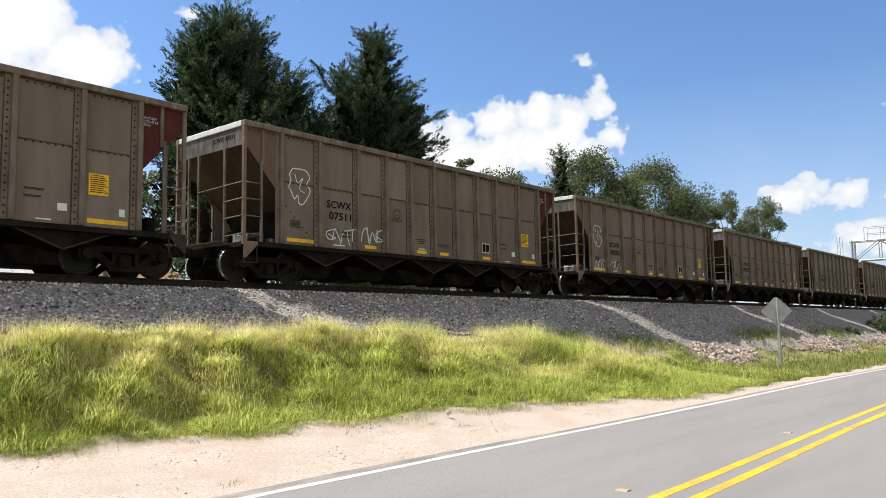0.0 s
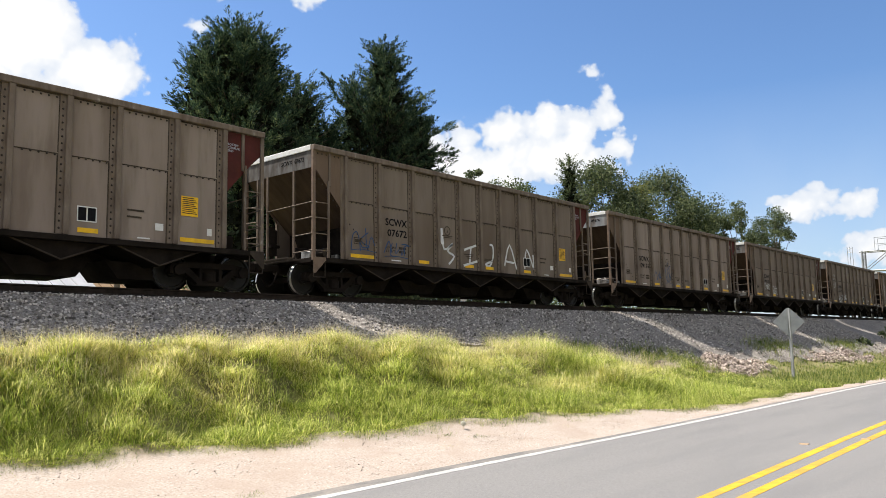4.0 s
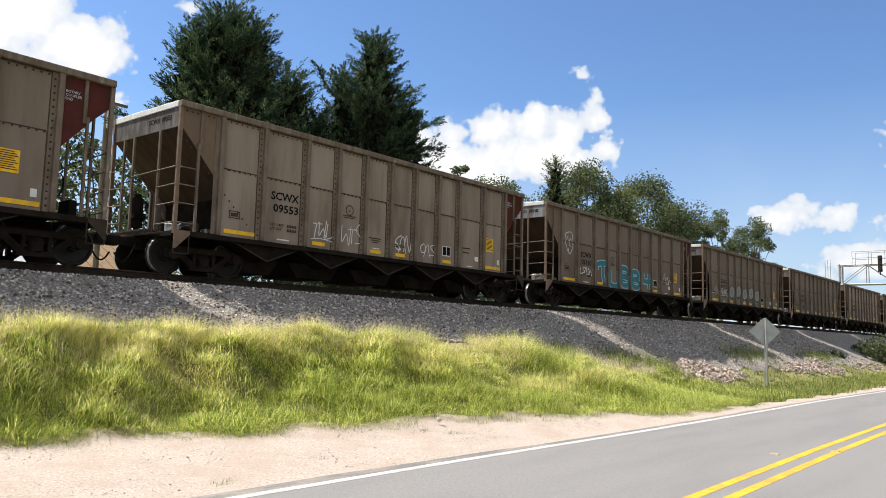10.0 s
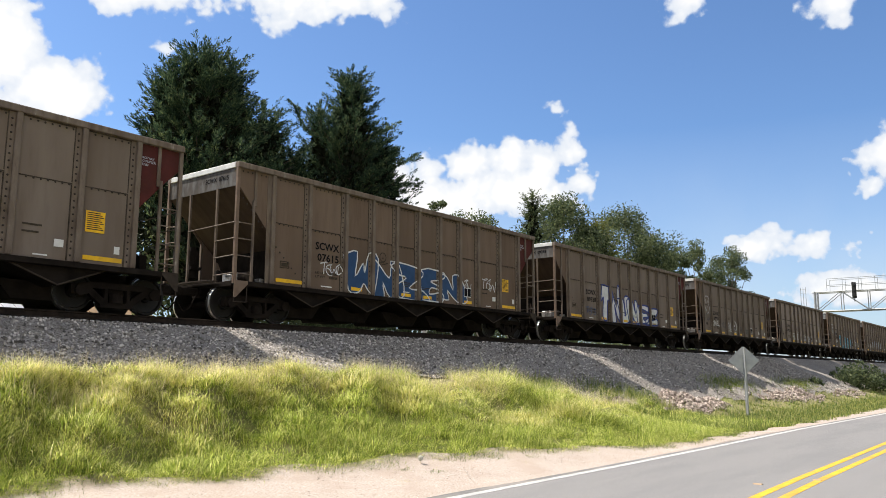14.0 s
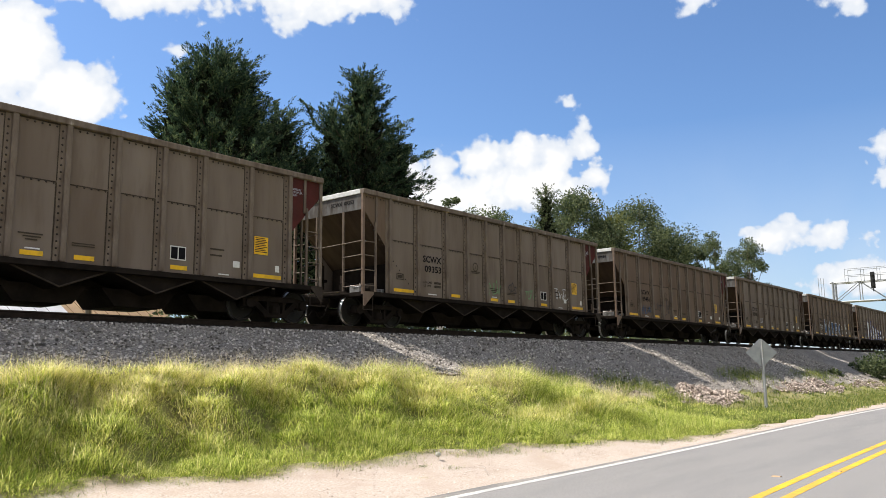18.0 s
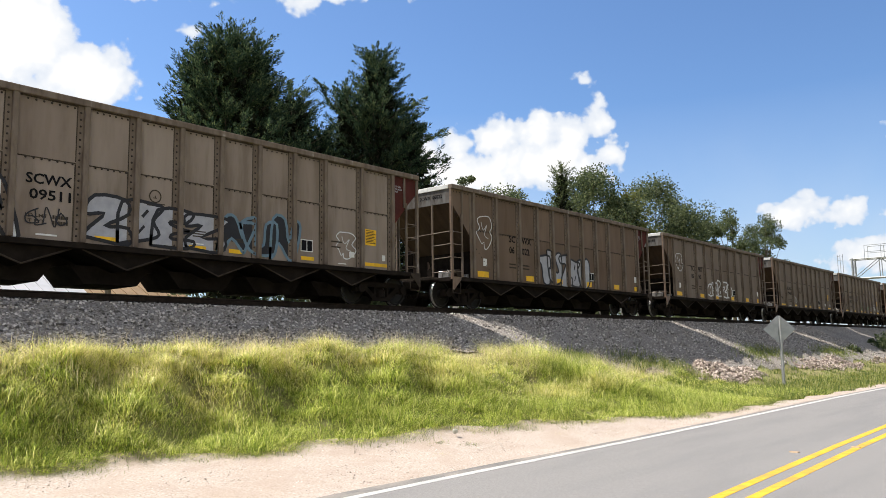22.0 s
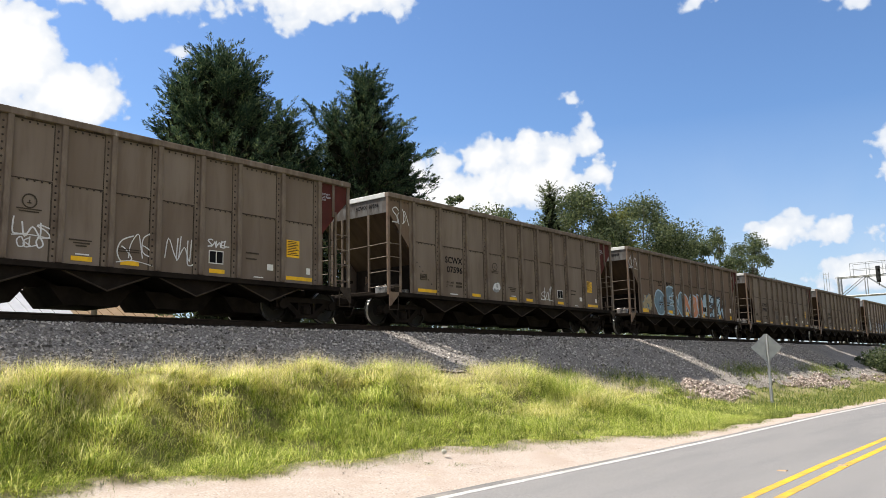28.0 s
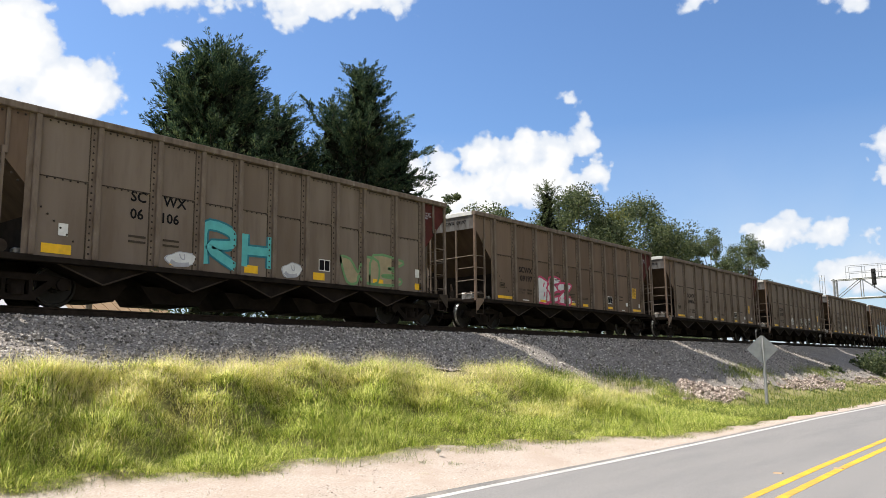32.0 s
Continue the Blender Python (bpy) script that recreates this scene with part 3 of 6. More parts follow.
def blades(name, s, y, height, width, mat, label, lean=0.35, az=None):
    """Grass blades, two quads each, bent over, in one mesh."""
    n = len(s)
    if az is None:
        az = rng.uniform(0, 2 * np.pi, n)
    d = np.stack([np.cos(az), np.sin(az)], -1)
    side = np.stack([-d[:, 1], d[:, 0]], -1)
    bend = (lean * rng.uniform(0.2, 1.6, n) * height)[:, None]
    p0 = np.stack([s, y], -1)
    z0 = ground_z(s, y) - 0.02
    rows = []
    for u, wd in ((0, 1.0), (0.55, 0.8), (1.0, 0.12)):
        c = p0 + d * bend * u ** 2
        z = z0 + height * u * (1 - 0.38 * u * np.minimum(1.6, bend[:, 0] / np.maximum(height, 1e-3)))
        for sg in (-1, 1):
            rows.append(np.concatenate([c + side * (sg * 0.5 * wd * width)[:, None], z[:, None]], -1))
    v = np.stack(rows, 1)
    f = np.array([(0, 1, 3, 2), (2, 3, 5, 4)])
    f = (f[None] + 6 * np.arange(n)[:, None, None]).reshape(-1, 4)
    return tagged(array_mesh(name, v.reshape(-1, 3), f, mat), label, "grass", kind="stuff")


def clumped(n, s0, s1, lo, hi, keep=0.45, power=1.0):
    """Places in a strip between the curves lo(s) and hi(s), thinned in patches."""
    s = s0 + (s1 - s0) * rng.random(n) ** power
    a, b = lo(s), hi(s)
    y = a + (b - a) * rng.random(n)
    t = np.sin(s * 2.3 + 1.7 * np.sin(y * 1.9)) * np.sin(y * 2.9 + 1.3 * np.sin(s * 1.3)) + 0.5 * np.sin(s * 6.1 + y * 4.7)
    ok = rng.random(n) < keep + 0.45 * (t > -0.1)
    return s[ok], y[ok], t[ok]


bank_top = lambda s: np.interp(s, [-20, 14, 15.4, 16.4, 18, 19.6, 21, 24, 27, 30, 34, 60], [12.6, 12.7, 11.9, 12.5, 12.6, 12.0, 12.0, 11.9, 11.5, 11.3, 11.2, 11.2]) + 0.12 * np.sin(s * 1.9)
bank_low = lambda s: np.maximum(shoulder_top(s), edge_y(s) + np.interp(s, [17, 21, 30], [0.8, 0.75, 0.4])) + 0.12 * np.sin(s * 2.7)


def tufts(n, s0, s1, power):
    """Blades gathered in tussocks that lean outwards: root place, lean direction, height, up the bank, tussock noise."""
    cs = s0 + (s1 - s0) * rng.random(n) ** power
    up = rng.random(n)
    lo, hi = bank_low(cs), bank_top(cs)
    cy = lo + (hi - lo) * up
    t = np.sin(cs * 2.3 + 1.7 * np.sin(cy * 1.9)) * np.sin(cy * 2.9 + 1.3 * np.sin(cs * 1.3)) + 0.5 * np.sin(cs * 6.1 + cy * 4.7)
    keep = rng.random(n) < 0.8 + 0.2 * (t > -0.35)
    cs, cy, up, t = cs[keep], cy[keep], up[keep], t[keep]
    high = (0.165 + 0.075 * np.clip(t, -1, 1.2)) * rng.uniform(0.6, 1.45, len(cs)) * np.interp(up, [0, 0.06, 0.16, 1], [0.35, 0.75, 1, 1.25]) * np.interp(cs, [0, 14, 15.3, 16.3, 17.6, 18.8, 20, 24, 27], [1, 1.15, 0.75, 1.3, 2.1, 1.3, 0.9, 0.95, 0.6])
    rad = 0.65 * high
    m = 22
    k = np.repeat(np.arange(len(cs)), m)
    a, r = rng.uniform(0, 2 * np.pi, len(k)), np.sqrt(rng.random(len(k)))
    sweep = 1.3 * np.sin(cs * 0.9 + cy * 1.4)[k]
    s, y = cs[k] + rad[k] * r * np.cos(a), cy[k] + rad[k] * r * np.sin(a)
    az = np.where(rng.random(len(k)) < 0.55, a, sweep + rng.normal(0, 1.6, len(k)))
    return s, y, az, high[k] * rng.uniform(0.55, 1.25, len(k)), up[k], t[k], rng.random(len(cs))[k]


s, y, az, h, up, t, rt = tufts(15500, 1.5, 27, 1.25)
patch = np.sin(s * 0.9 + 2.0 * np.sin(y * 0.8)) * 0.25 + np.sin(s * 2.7 + y * 1.9) * 0.18 - 0.12 + 0.4 * np.clip((8.5 - s) / 3, 0, 1)
# drifts of pale, fallen grass: middle, half width along and across
for ps, py, ws, wy in ((8.2, 12.1, 1.5, 0.35), (11.2, 11.3, 1.3, 0.35), (12.6, 10.7, 0.9, 0.45), (5.4, 12.3, 1.2, 0.3), (15.4, 9.5, 2.0, 0.5), (14.0, 11.6, 0.9, 0.4), (18.0, 9.8, 1.6, 0.5)):
    patch += 0.8 * np.exp(-((s - ps) / ws) ** 2 - ((y - py) / wy) ** 2)
straw = rng.random(len(s)) * 0.45 + rt * 0.55 < np.clip(1.25 * (up - 0.5) + 0.22 + patch, 0.06, 0.9)
wide = 0.0055 + 0.005 * rng.random(len(s))
blades("tall_grass", s[~straw], y[~straw], h[~straw], wide[~straw], "grass", "tall green uncut grass on the bank", 1.6, az[~straw])
blades("yellow_grass", s[straw], y[straw], h[straw], wide[straw], "straw", "sunlit yellowing grass along the top of the bank", 1.6, az[straw])
s, y, t = clumped(46000, 22, 66, bank_low, lambda s: bank_top(s) + 0.1, 0.55, 1.5)
blades("short_grass", s, y, rng.uniform(0.08, 0.24, len(s)), 0.011 + 0.006 * rng.random(len(s)), "weed", "short green roadside grass", 0.45)
s, y, t = clumped(11000, 2, 24, lambda s: bank_top(s) - 1.5, lambda s: bank_top(s) + 0.2, 0.3)
blades("dry_grass_stalks", s, y, rng.uniform(0.3, 0.62, len(s)), 0.0045 + 0 * s, "dry", "dry pale seed stalks standing over the grass", 0.7)
c = rng.integers(0, 5, 9000)
s = np.choose(c, [24.8, 38.0, 21.0, 26.4, 49.0]) + rng.normal(0, 1, 9000) * np.choose(c, [0.9, 1.6, 0.6, 0.8, 2.0])
y = np.choose(c, [12.2, 12.6, 12.3, 11.5, 12.3]) + rng.normal(0, 0.4, 9000)
blades("ballast_weeds", s, y, rng.uniform(0.12, 0.4, 9000), 0.014 + 0 * s, "weed", "green weeds growing in the ballast slope", 0.5)
c = rng.integers(0, 12, 1500)
s = 5 + 13 * rng.random(16)[c] + rng.normal(0, 0.1, 1500)
y = 7.0 + (shoulder_top(s) - 7.0) * rng.random(16)[c] + rng.normal(0, 0.06, 1500)
blades("shoulder_weeds", s, y, rng.uniform(0.03, 0.1, 1500), 0.006 + 0 * s, "dry", "small dry weeds in the gravel shoulder", 0.8)

tx, ty = np.array([4.9, 15.0, 8.1, 10.9, 9.2, 9.5, 12.2]), np.array([6.9, 7.2, 8.7, 8.3, 7.9, 7.6, 7.6])
c = rng.integers(0, 7, 1300)
blades("shoulder_tufts", tx[c] + rng.normal(0, 0.09, 1300), ty[c] + rng.normal(0, 0.06, 1300), rng.uniform(0.03, 0.11, 1300), 0.007 + 0 * tx[c], "weed", "small dark green weed tufts in the gravel", 0.9)

s = 2 + 20 * rng.random(16000)
y = bank_low(s) + rng.normal(-0.04, 0.13, 16000) + 0.12 * np.sin(s * 5.3)
blades("grass_fringe", s, y, rng.uniform(0.03, 0.13, 16000), 0.006 + 0 * s, "weed", "short dull green fringe of weeds along the gravel", 0.9)

# ---- track ----
track = thing("railway_track", "railway track with dark steel rails on wooden ties in grey ballast", "railway track", (0, TRACK_Y, RAIL_Z), kind="structure")
prof = [(-0.07, -0.17), (0.07, -0.17), (0.07, -0.155), (0.012, -0.14), (0.012, -0.045), (0.036, -0.035), (0.036, -0.006), (0.028, 0), (-0.028, 0), (-0.036, -0.006), (-0.036, -0.035), (-0.012, -0.045), (-0.012, -0.14), (-0.07, -0.155)]
for cy in (-0.755, 0.755):
    bm = bmesh.new()
    ends = [[bm.verts.new((x, cy + u, w)) for u, w in prof] for x in (-400, 700)]
    for i in range(len(prof)):
        j = (i + 1) % len(prof)
        bm.faces.new((ends[0][i], ends[1][i], ends[1][j], ends[0][j]))
    bm.faces.new(ends[0])
    bm.faces.new(ends[1][::-1])
    bmesh.ops.recalc_face_normals(bm, faces=bm.faces)
    part("rail", bm, "rail", track)

# ---- hopper cars ----
HX = CAR_L / 2
RIBS = [v - HX for v in (1.21, 2.53, 3.98, 5.15, 6.25, 7.35, 8.48, 9.62, 10.71, 12.10, 13.39)]
VALLEYS = [v - HX for v in (2.82, 5.04, 7.38, 9.60, 11.80)]
SHEET_Y = 1.52      # outer face of the side sheets
TRUCK_X = 6.08
WHEEL_R = 0.457


def side_frame_mesh(sy):
    """Cast side frame of a truck with its two window openings and journal boxes."""
    bm = bmesh.new()
    y0, y1 = sy * 1.02 - 0.07, sy * 1.02 + 0.07
    top = [(-1.08, 0.36), (-1.08, 0.58), (-0.62, 0.66), (0.62, 0.66), (1.08, 0.58), (1.08, 0.36), (0.72, 0.36), (0.6, 0.52), (-0.6, 0.52), (-0.72, 0.36)]
    for pts in (top,
                [(-0.74, 0.44), (-0.60, 0.52), (-0.20, 0.20), (-0.34, 0.12)],
                [(0.74, 0.44), (0.60, 0.52), (0.20, 0.20), (0.34, 0.12)],
                [(-0.40, 0.10), (-0.34, 0.22), (0.34, 0.22), (0.40, 0.10)],
                [(-0.31, 0.22), (-0.31, 0.52), (-0.23, 0.52), (-0.23, 0.22)],
                [(0.31, 0.22), (0.31, 0.52), (0.23, 0.52), (0.23, 0.22)]):
        prism(bm, pts, y0, y1)
    for cx in (-0.89, 0.89):
        rod(bm, (cx, sy * 1.02, 0.457), (cx, sy * 1.17, 0.457), 0.13, 10)
        box(bm, cx - 0.16, cx + 0.16, y0 - 0.01, y1 + 0.01, 0.36, 0.60)
    return bm


def wheel_mesh(sy):
    bm = bmesh.new()
    n = 20
    rings = []
    for r, y in ((WHEEL_R + 0.025, sy * 0.69), (WHEEL_R + 0.025, sy * 0.715), (WHEEL_R, sy * 0.725), (WHEEL_R - 0.008, sy * 0.81),
                 (WHEEL_R - 0.06, sy * 0.82), (WHEEL_R - 0.08, sy * 0.77), (0.16, sy * 0.755), (0.14, sy * 0.83), (0.0001, sy * 0.83)):
        rings.append([bm.verts.new((r * math.cos(2 * math.pi * i / n), y, r * math.sin(2 * math.pi * i / n))) for i in range(n)])
    for a, b in zip(rings, rings[1:]):
        for i in range(n):
            bm.faces.new((a[i], a[(i + 1) % n], b[(i + 1) % n], b[i]))
    bm.faces.new(rings[0])
    bmesh.ops.recalc_face_normals(bm, faces=bm.faces)
    return bm


def end_panel(sx, sy):
    """Triangular sheet at an end of a side."""
    pts = [(1.14, 3.95), (0.04, 3.95), (0.04, 3.50), (0.20, 3.36), (1.0, 2.47), (1.14, 2.30)]
    bm = bmesh.new()
    pts = [(sx * (HX - x), z) for x, z in pts]
    return prism(bm, pts, sy * (SHEET_Y - 0.02), sy * SHEET_Y)


def rivet_mesh():
    """Rows of round bolt heads along the ribs, panel lap and top of the near side."""
    bm = bmesh.new()

    def head(x, z):
        y = -SHEET_Y - 0.014
        c = [bm.verts.new((x + 0.026 * math.cos(k), y - 0.004, z + 0.026 * math.sin(k))) for k in (0.5, 1.55, 2.6, 3.65, 4.7, 5.75)]
        tip = bm.verts.new((x, y - 0.02, z))
        for i in range(6):
            bm.faces.new((c[i], tip, c[(i + 1) % 6]))

    for i, x in enumerate(RIBS[1:]):
        for k in range(19):
            head(x - 0.125, 1.12 + k * 0.148)
    for a, b in zip(RIBS, RIBS[1:]):
        n = max(3, int((b - a) / 0.19))
        for k in range(n):
            u = a + 0.16 + (b - a - 0.34) * (k + 0.5) / n
            head(u, 2.64)
            head(u, 3.86)
    for i in range(7):
        head(-HX + 0.1 + 0.13 * i, 3.28 - 0.135 * i)
    for i in range(6):
        head(-HX + 0.2 + 0.15 * i, 3.86)
        head(RIBS[0] + 0.16 + 0.14 * i, 2.0 - 0.13 * i)
    bmesh.ops.recalc_face_normals(bm, faces=bm.faces)
    return bm


def build_car():
    car = thing("hopper_car", "dusty brown-grey steel coal hopper car on the railway track", "hopper car", (0, TRACK_Y, RAIL_Z), "train of hopper cars")
    # near side: one lower and one upper panel to a bay
    seams = bmesh.new()
    for a, b in zip(RIBS, RIBS[1:]):
        part("lower_panel", boxes((a, b, -SHEET_Y, -SHEET_Y + 0.02, 0.99, 2.70)), "car", car)
        part("upper_panel", boxes((a, b, -SHEET_Y - 0.006, -SHEET_Y + 0.012, 2.68, 3.95)), "car", car)
        # panel joints, and under the top chord a strip that paints its shadow line
        for strip_ in ((a + 0.06, b - 0.19, -SHEET_Y - 0.009, -SHEET_Y, 2.655, 2.677), (b - 0.212, b - 0.187, -SHEET_Y - 0.006, -SHEET_Y, 1.0, 2.65),
                       (a + 0.06, b - 0.06, -SHEET_Y - 0.012, -SHEET_Y - 0.006, 3.9, 3.93), (b - 0.208, b - 0.187, -SHEET_Y - 0.011, -SHEET_Y - 0.006, 2.7, 3.9)):
            box(seams, *strip_)
    tagged(part("seams", seams, "seam", car), kind="stuff")
    part("side_sheet", boxes((RIBS[0], RIBS[-1], SHEET_Y - 0.02, SHEET_Y, 0.99, 3.95)), "car", car)
    rib = None
    for sy in (-1, 1):
        bm = boxes((-0.062, 0.062, -0.09, 0.0, 0.99, 3.94) if sy < 0 else (-0.062, 0.062, 0.0, 0.09, 0.99, 3.94), bevel=0.012)
        if sy < 0:
            box(bm, -0.185, -0.062, -0.014, 0.0, 1.0, 3.93)
        me = part("rib", bm, "rib", car)
        me.location = (RIBS[0], sy * SHEET_Y, 0)
        for x in RIBS[1:]:
            share("rib", me.data, car, pose(x, sy * SHEET_Y, 0))
        part("top_chord", boxes((-HX, HX, *sorted((sy * 1.45, sy * 1.63)), 3.93, 4.08), bevel=0.015), "rib", car, "pale worn top rail")
        part("side_sill", boxes((-HX + 0.02, HX - 0.02, *sorted((sy * 1.40, sy * 1.60)), 0.86, 0.985), bevel=0.01), "under", car)
        for sx in (-1, 1):
            part("end_panel", end_panel(sx, sy), "red" if sx > 0 else "car_brown", car, "dark red end panel" if sx > 0 else "")
    tagged(part("rivets", rivet_mesh(), "rivet", car), kind="stuff")
    for sx in (-1, 1):
        e = sx * HX
        # white on the left end only: the sunlit rim is put into the colour
        part("end_chord", boxes((*sorted((e, e - sx * 0.14)), -1.45, 1.45, 3.94, 4.09), bevel=0.012), "label" if sx < 0 else "rib", car)
        part("header_sheet", boxes((*sorted((e - sx * 0.03, e - sx * 0.05)), -1.5, 1.5, 3.46, 3.94)), "dark_header" if sx < 0 else "red", car)
        bm = bmesh.new()
        prism(bm, [(e - sx * 0.05, 3.46), (e - sx * 2.55, 1.10), (e - sx * 2.60, 1.13), (e - sx * 0.09, 3.50)], -1.5, 1.5)
        part("slope_sheet", bm, "slope", car, "rusty sloping end sheet")
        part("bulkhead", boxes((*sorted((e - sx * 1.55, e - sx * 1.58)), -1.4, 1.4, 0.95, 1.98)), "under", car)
        # corner and end posts; sunlight on the left corner posts is in their colour
        for py in (-1.54, 1.54):
            part("corner_post", boxes((*sorted((e, e - sx * 0.09)), py - 0.035, py + 0.035, 0.9, 3.94)), "post" if sx < 0 else "rib", car)
        for py in (-0.72, 0.48):
            part("end_post", boxes((*sorted((e, e - sx * 0.05)), py - 0.03, py + 0.03, 0.98, 3.46)), "rib", car)
        bm = rods(((e, -1.54, 2.49), (e, 0.48, 2.44)))
        part("grab_rail", bm, "rib", car)
        for z in (2.07, 1.63, 1.17):
            part("rung", rods(((e, -1.54, z), (e, -0.72, z - 0.02))), "rib", car)
            part("rung", rods(((e - sx * 0.02, -1.56, z), (e - sx * 0.56, -1.56, z))), "rib", car)
        part("rung", rods(((e - sx * 0.02, -1.56, 2.49), (e - sx * 0.56, -1.56, 2.49))), "rib", car)
        part("ladder_stile", boxes((*sorted((e - sx * 0.53, e - sx * 0.59)), -1.585, -1.535, 0.98, 3.13)), "rib", car)
        for sy in (-1, 1):
            part("panel_stiffener", boxes((*sorted((e - sx * 0.58, e - sx * 0.66)), *sorted((sy * SHEET_Y, sy * (SHEET_Y + 0.05))), 2.98, 3.94), bevel=0.01), "rib", car)
        # platform, gusset and stirrup
        part("end_sill", boxes((*sorted((e, e - sx * 0.5)), -1.5, 1.5, 0.84, 0.97), bevel=0.01), "under", car)
        part("walkway", boxes(*[(*sorted((e + sx * (0.02 + 0.09 * k), e + sx * (0.08 + 0.09 * k))), -0.95, 0.95, 0.97, 1.0) for k in range(4)]), "gear", car, "worn steel crossover walkway")
        bm = bmesh.new()
        prism(bm, [(e, 0.98), (e - sx * 0.42, 0.98), (e - sx * 0.42, 0.9), (e - sx * 0.06, 0.55), (e, 0.55)], -1.62, -1.60)
        part("corner_gusset", bm, "gear" if sx > 0 else "post", car)
        part("stirrup_step", rods(((e - sx * 0.02, -1.58, 0.9), (e - sx * 0.02, -1.58, 0.44)), ((e - sx * 0.02, -1.58, 0.44), (e - sx * 0.42, -1.58, 0.44)), ((e - sx * 0.42, -1.58, 0.44), (e - sx * 0.42, -1.58, 0.9)), r=0.014), "gear", car)
        bm = boxes((*sorted((e - sx * 0.4, e + sx * 0.5)), -0.09, 0.09, 0.66, 0.86), bevel=0.02)
        box(bm, *sorted((e + sx * 0.5, e + sx * 0.80)), -0.15, 0.12, 0.62, 0.90, bevel=0.05)
        part("coupler", bm, "under", car)
        bm = bmesh.new()
        for k in range(6):
            u, w = k / 6, (k + 1) / 6
            rod(bm, (e + sx * (0.2 + 0.55 * u), -0.35, 0.72 - 0.5 * math.sin(math.pi * u * 0.8)), (e + sx * (0.2 + 0.55 * w), -0.35, 0.72 - 0.5 * math.sin(math.pi * w * 0.8)), 0.02, 6)
        part("air_hose", bm, "under", car)
    # brake gear on the platform
    e = -HX
    part("end_post", boxes((e, e + 0.05, 0.92, 0.98, 0.98, 3.46)), "rib", car)
    for z in (1.3, 1.75, 2.2, 2.65):
        part("rung", rods(((e, 0.95, z), (e, 1.54, z + 0.02))), "rib", car)
    bm = rod(bmesh.new(), (e + 0.28, 0.62, 1.2), (e + 0.28, 0.62, 1.95), 0.15, 12)
    rod(bm, (e + 0.28, 0.62, 0.98), (e + 0.28, 0.62, 1.2), 0.06, 8)
    rod(bm, (e + 0.28, 0.62, 1.95), (e + 0.28, 0.62, 2.05), 0.09, 10)
    box(bm, e + 0.1, e + 0.42, 0.42, 0.8, 1.42, 1.5)
    part("brake_cylinder", bm, "under", car)
    bm = rod(bmesh.new(), (e + 0.5, -0.2, 1.22), (e + 1.1, -0.2, 1.22), 0.17, 12)
    part("brake_cylinder", bm, "under", car)
    bm = rod(bmesh.new(), (e + 0.75, -1.25, 1.16), (e + 0.75, -0.55, 1.16), 0.14, 12)
    part("air_reservoir", bm, "gear", car)
    for b in ((e + 0.12, e + 0.34, -1.3, -1.05, 0.97, 1.16), (e + 0.25, e + 0.45, -0.95, -0.75, 0.97, 1.22), (e + 0.95, e + 1.1, -1.42, -1.2, 0.97, 1.12)):
        part("brake_valve", boxes(b, bevel=0.02), "steel", car)
    for k in range(4):
        part("brake_pipe", rods(((e + 0.15 + 0.12 * k, -1.35 + 0.2 * k, 1.05), (e + 0.35 + 0.2 * k, -1.1 + 0.12 * k, 1.25 - 0.03 * k)), r=0.018), "steel", car)
    bm = bmesh.new()
    prism(bm, [(e + 0.62, 0.98), (e + 0.92, 0.98), (e + 0.66, 1.62), (e + 0.62, 1.62)], 0.02, 0.05)
    part("bracket_plate", bm, "post", car)
    e = HX
    part("hand_brake", boxes((e - 0.3, e - 0.1, -0.4, 0.1, 1.0, 1.5), bevel=0.02), "under", car)
    bm = bmesh.new()
    for k in range(10):
        a, b = 2 * math.pi * k / 10, 2 * math.pi * (k + 1) / 10
        rod(bm, (e - 0.06, 0.75 + 0.28 * math.cos(a), 2.0 + 0.28 * math.sin(a)), (e - 0.06, 0.75 + 0.28 * math.cos(b), 2.0 + 0.28 * math.sin(b)), 0.016, 5)
    part("brake_wheel", bm, "under", car)
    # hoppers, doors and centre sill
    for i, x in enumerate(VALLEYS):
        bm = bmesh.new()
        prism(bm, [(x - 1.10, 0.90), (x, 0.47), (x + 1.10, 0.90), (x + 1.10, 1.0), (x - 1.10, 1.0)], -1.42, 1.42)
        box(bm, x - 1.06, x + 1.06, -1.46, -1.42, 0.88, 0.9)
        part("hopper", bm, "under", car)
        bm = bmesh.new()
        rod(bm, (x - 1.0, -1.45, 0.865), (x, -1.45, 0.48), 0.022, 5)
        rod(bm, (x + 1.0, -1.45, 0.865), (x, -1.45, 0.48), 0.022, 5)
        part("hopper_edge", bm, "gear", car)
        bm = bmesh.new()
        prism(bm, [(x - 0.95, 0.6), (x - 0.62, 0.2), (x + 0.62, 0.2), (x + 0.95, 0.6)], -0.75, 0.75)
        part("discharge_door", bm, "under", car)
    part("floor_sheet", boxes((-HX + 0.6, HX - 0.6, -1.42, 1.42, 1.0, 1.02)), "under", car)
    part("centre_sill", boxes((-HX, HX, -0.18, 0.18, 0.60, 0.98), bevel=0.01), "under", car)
    # trucks
    for sx in (-1, 1):
        cx = sx * TRUCK_X
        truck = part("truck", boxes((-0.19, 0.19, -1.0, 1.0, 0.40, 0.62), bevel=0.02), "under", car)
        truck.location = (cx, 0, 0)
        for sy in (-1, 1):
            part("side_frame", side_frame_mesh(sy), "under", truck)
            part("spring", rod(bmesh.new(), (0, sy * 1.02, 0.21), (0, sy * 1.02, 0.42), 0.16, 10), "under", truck)
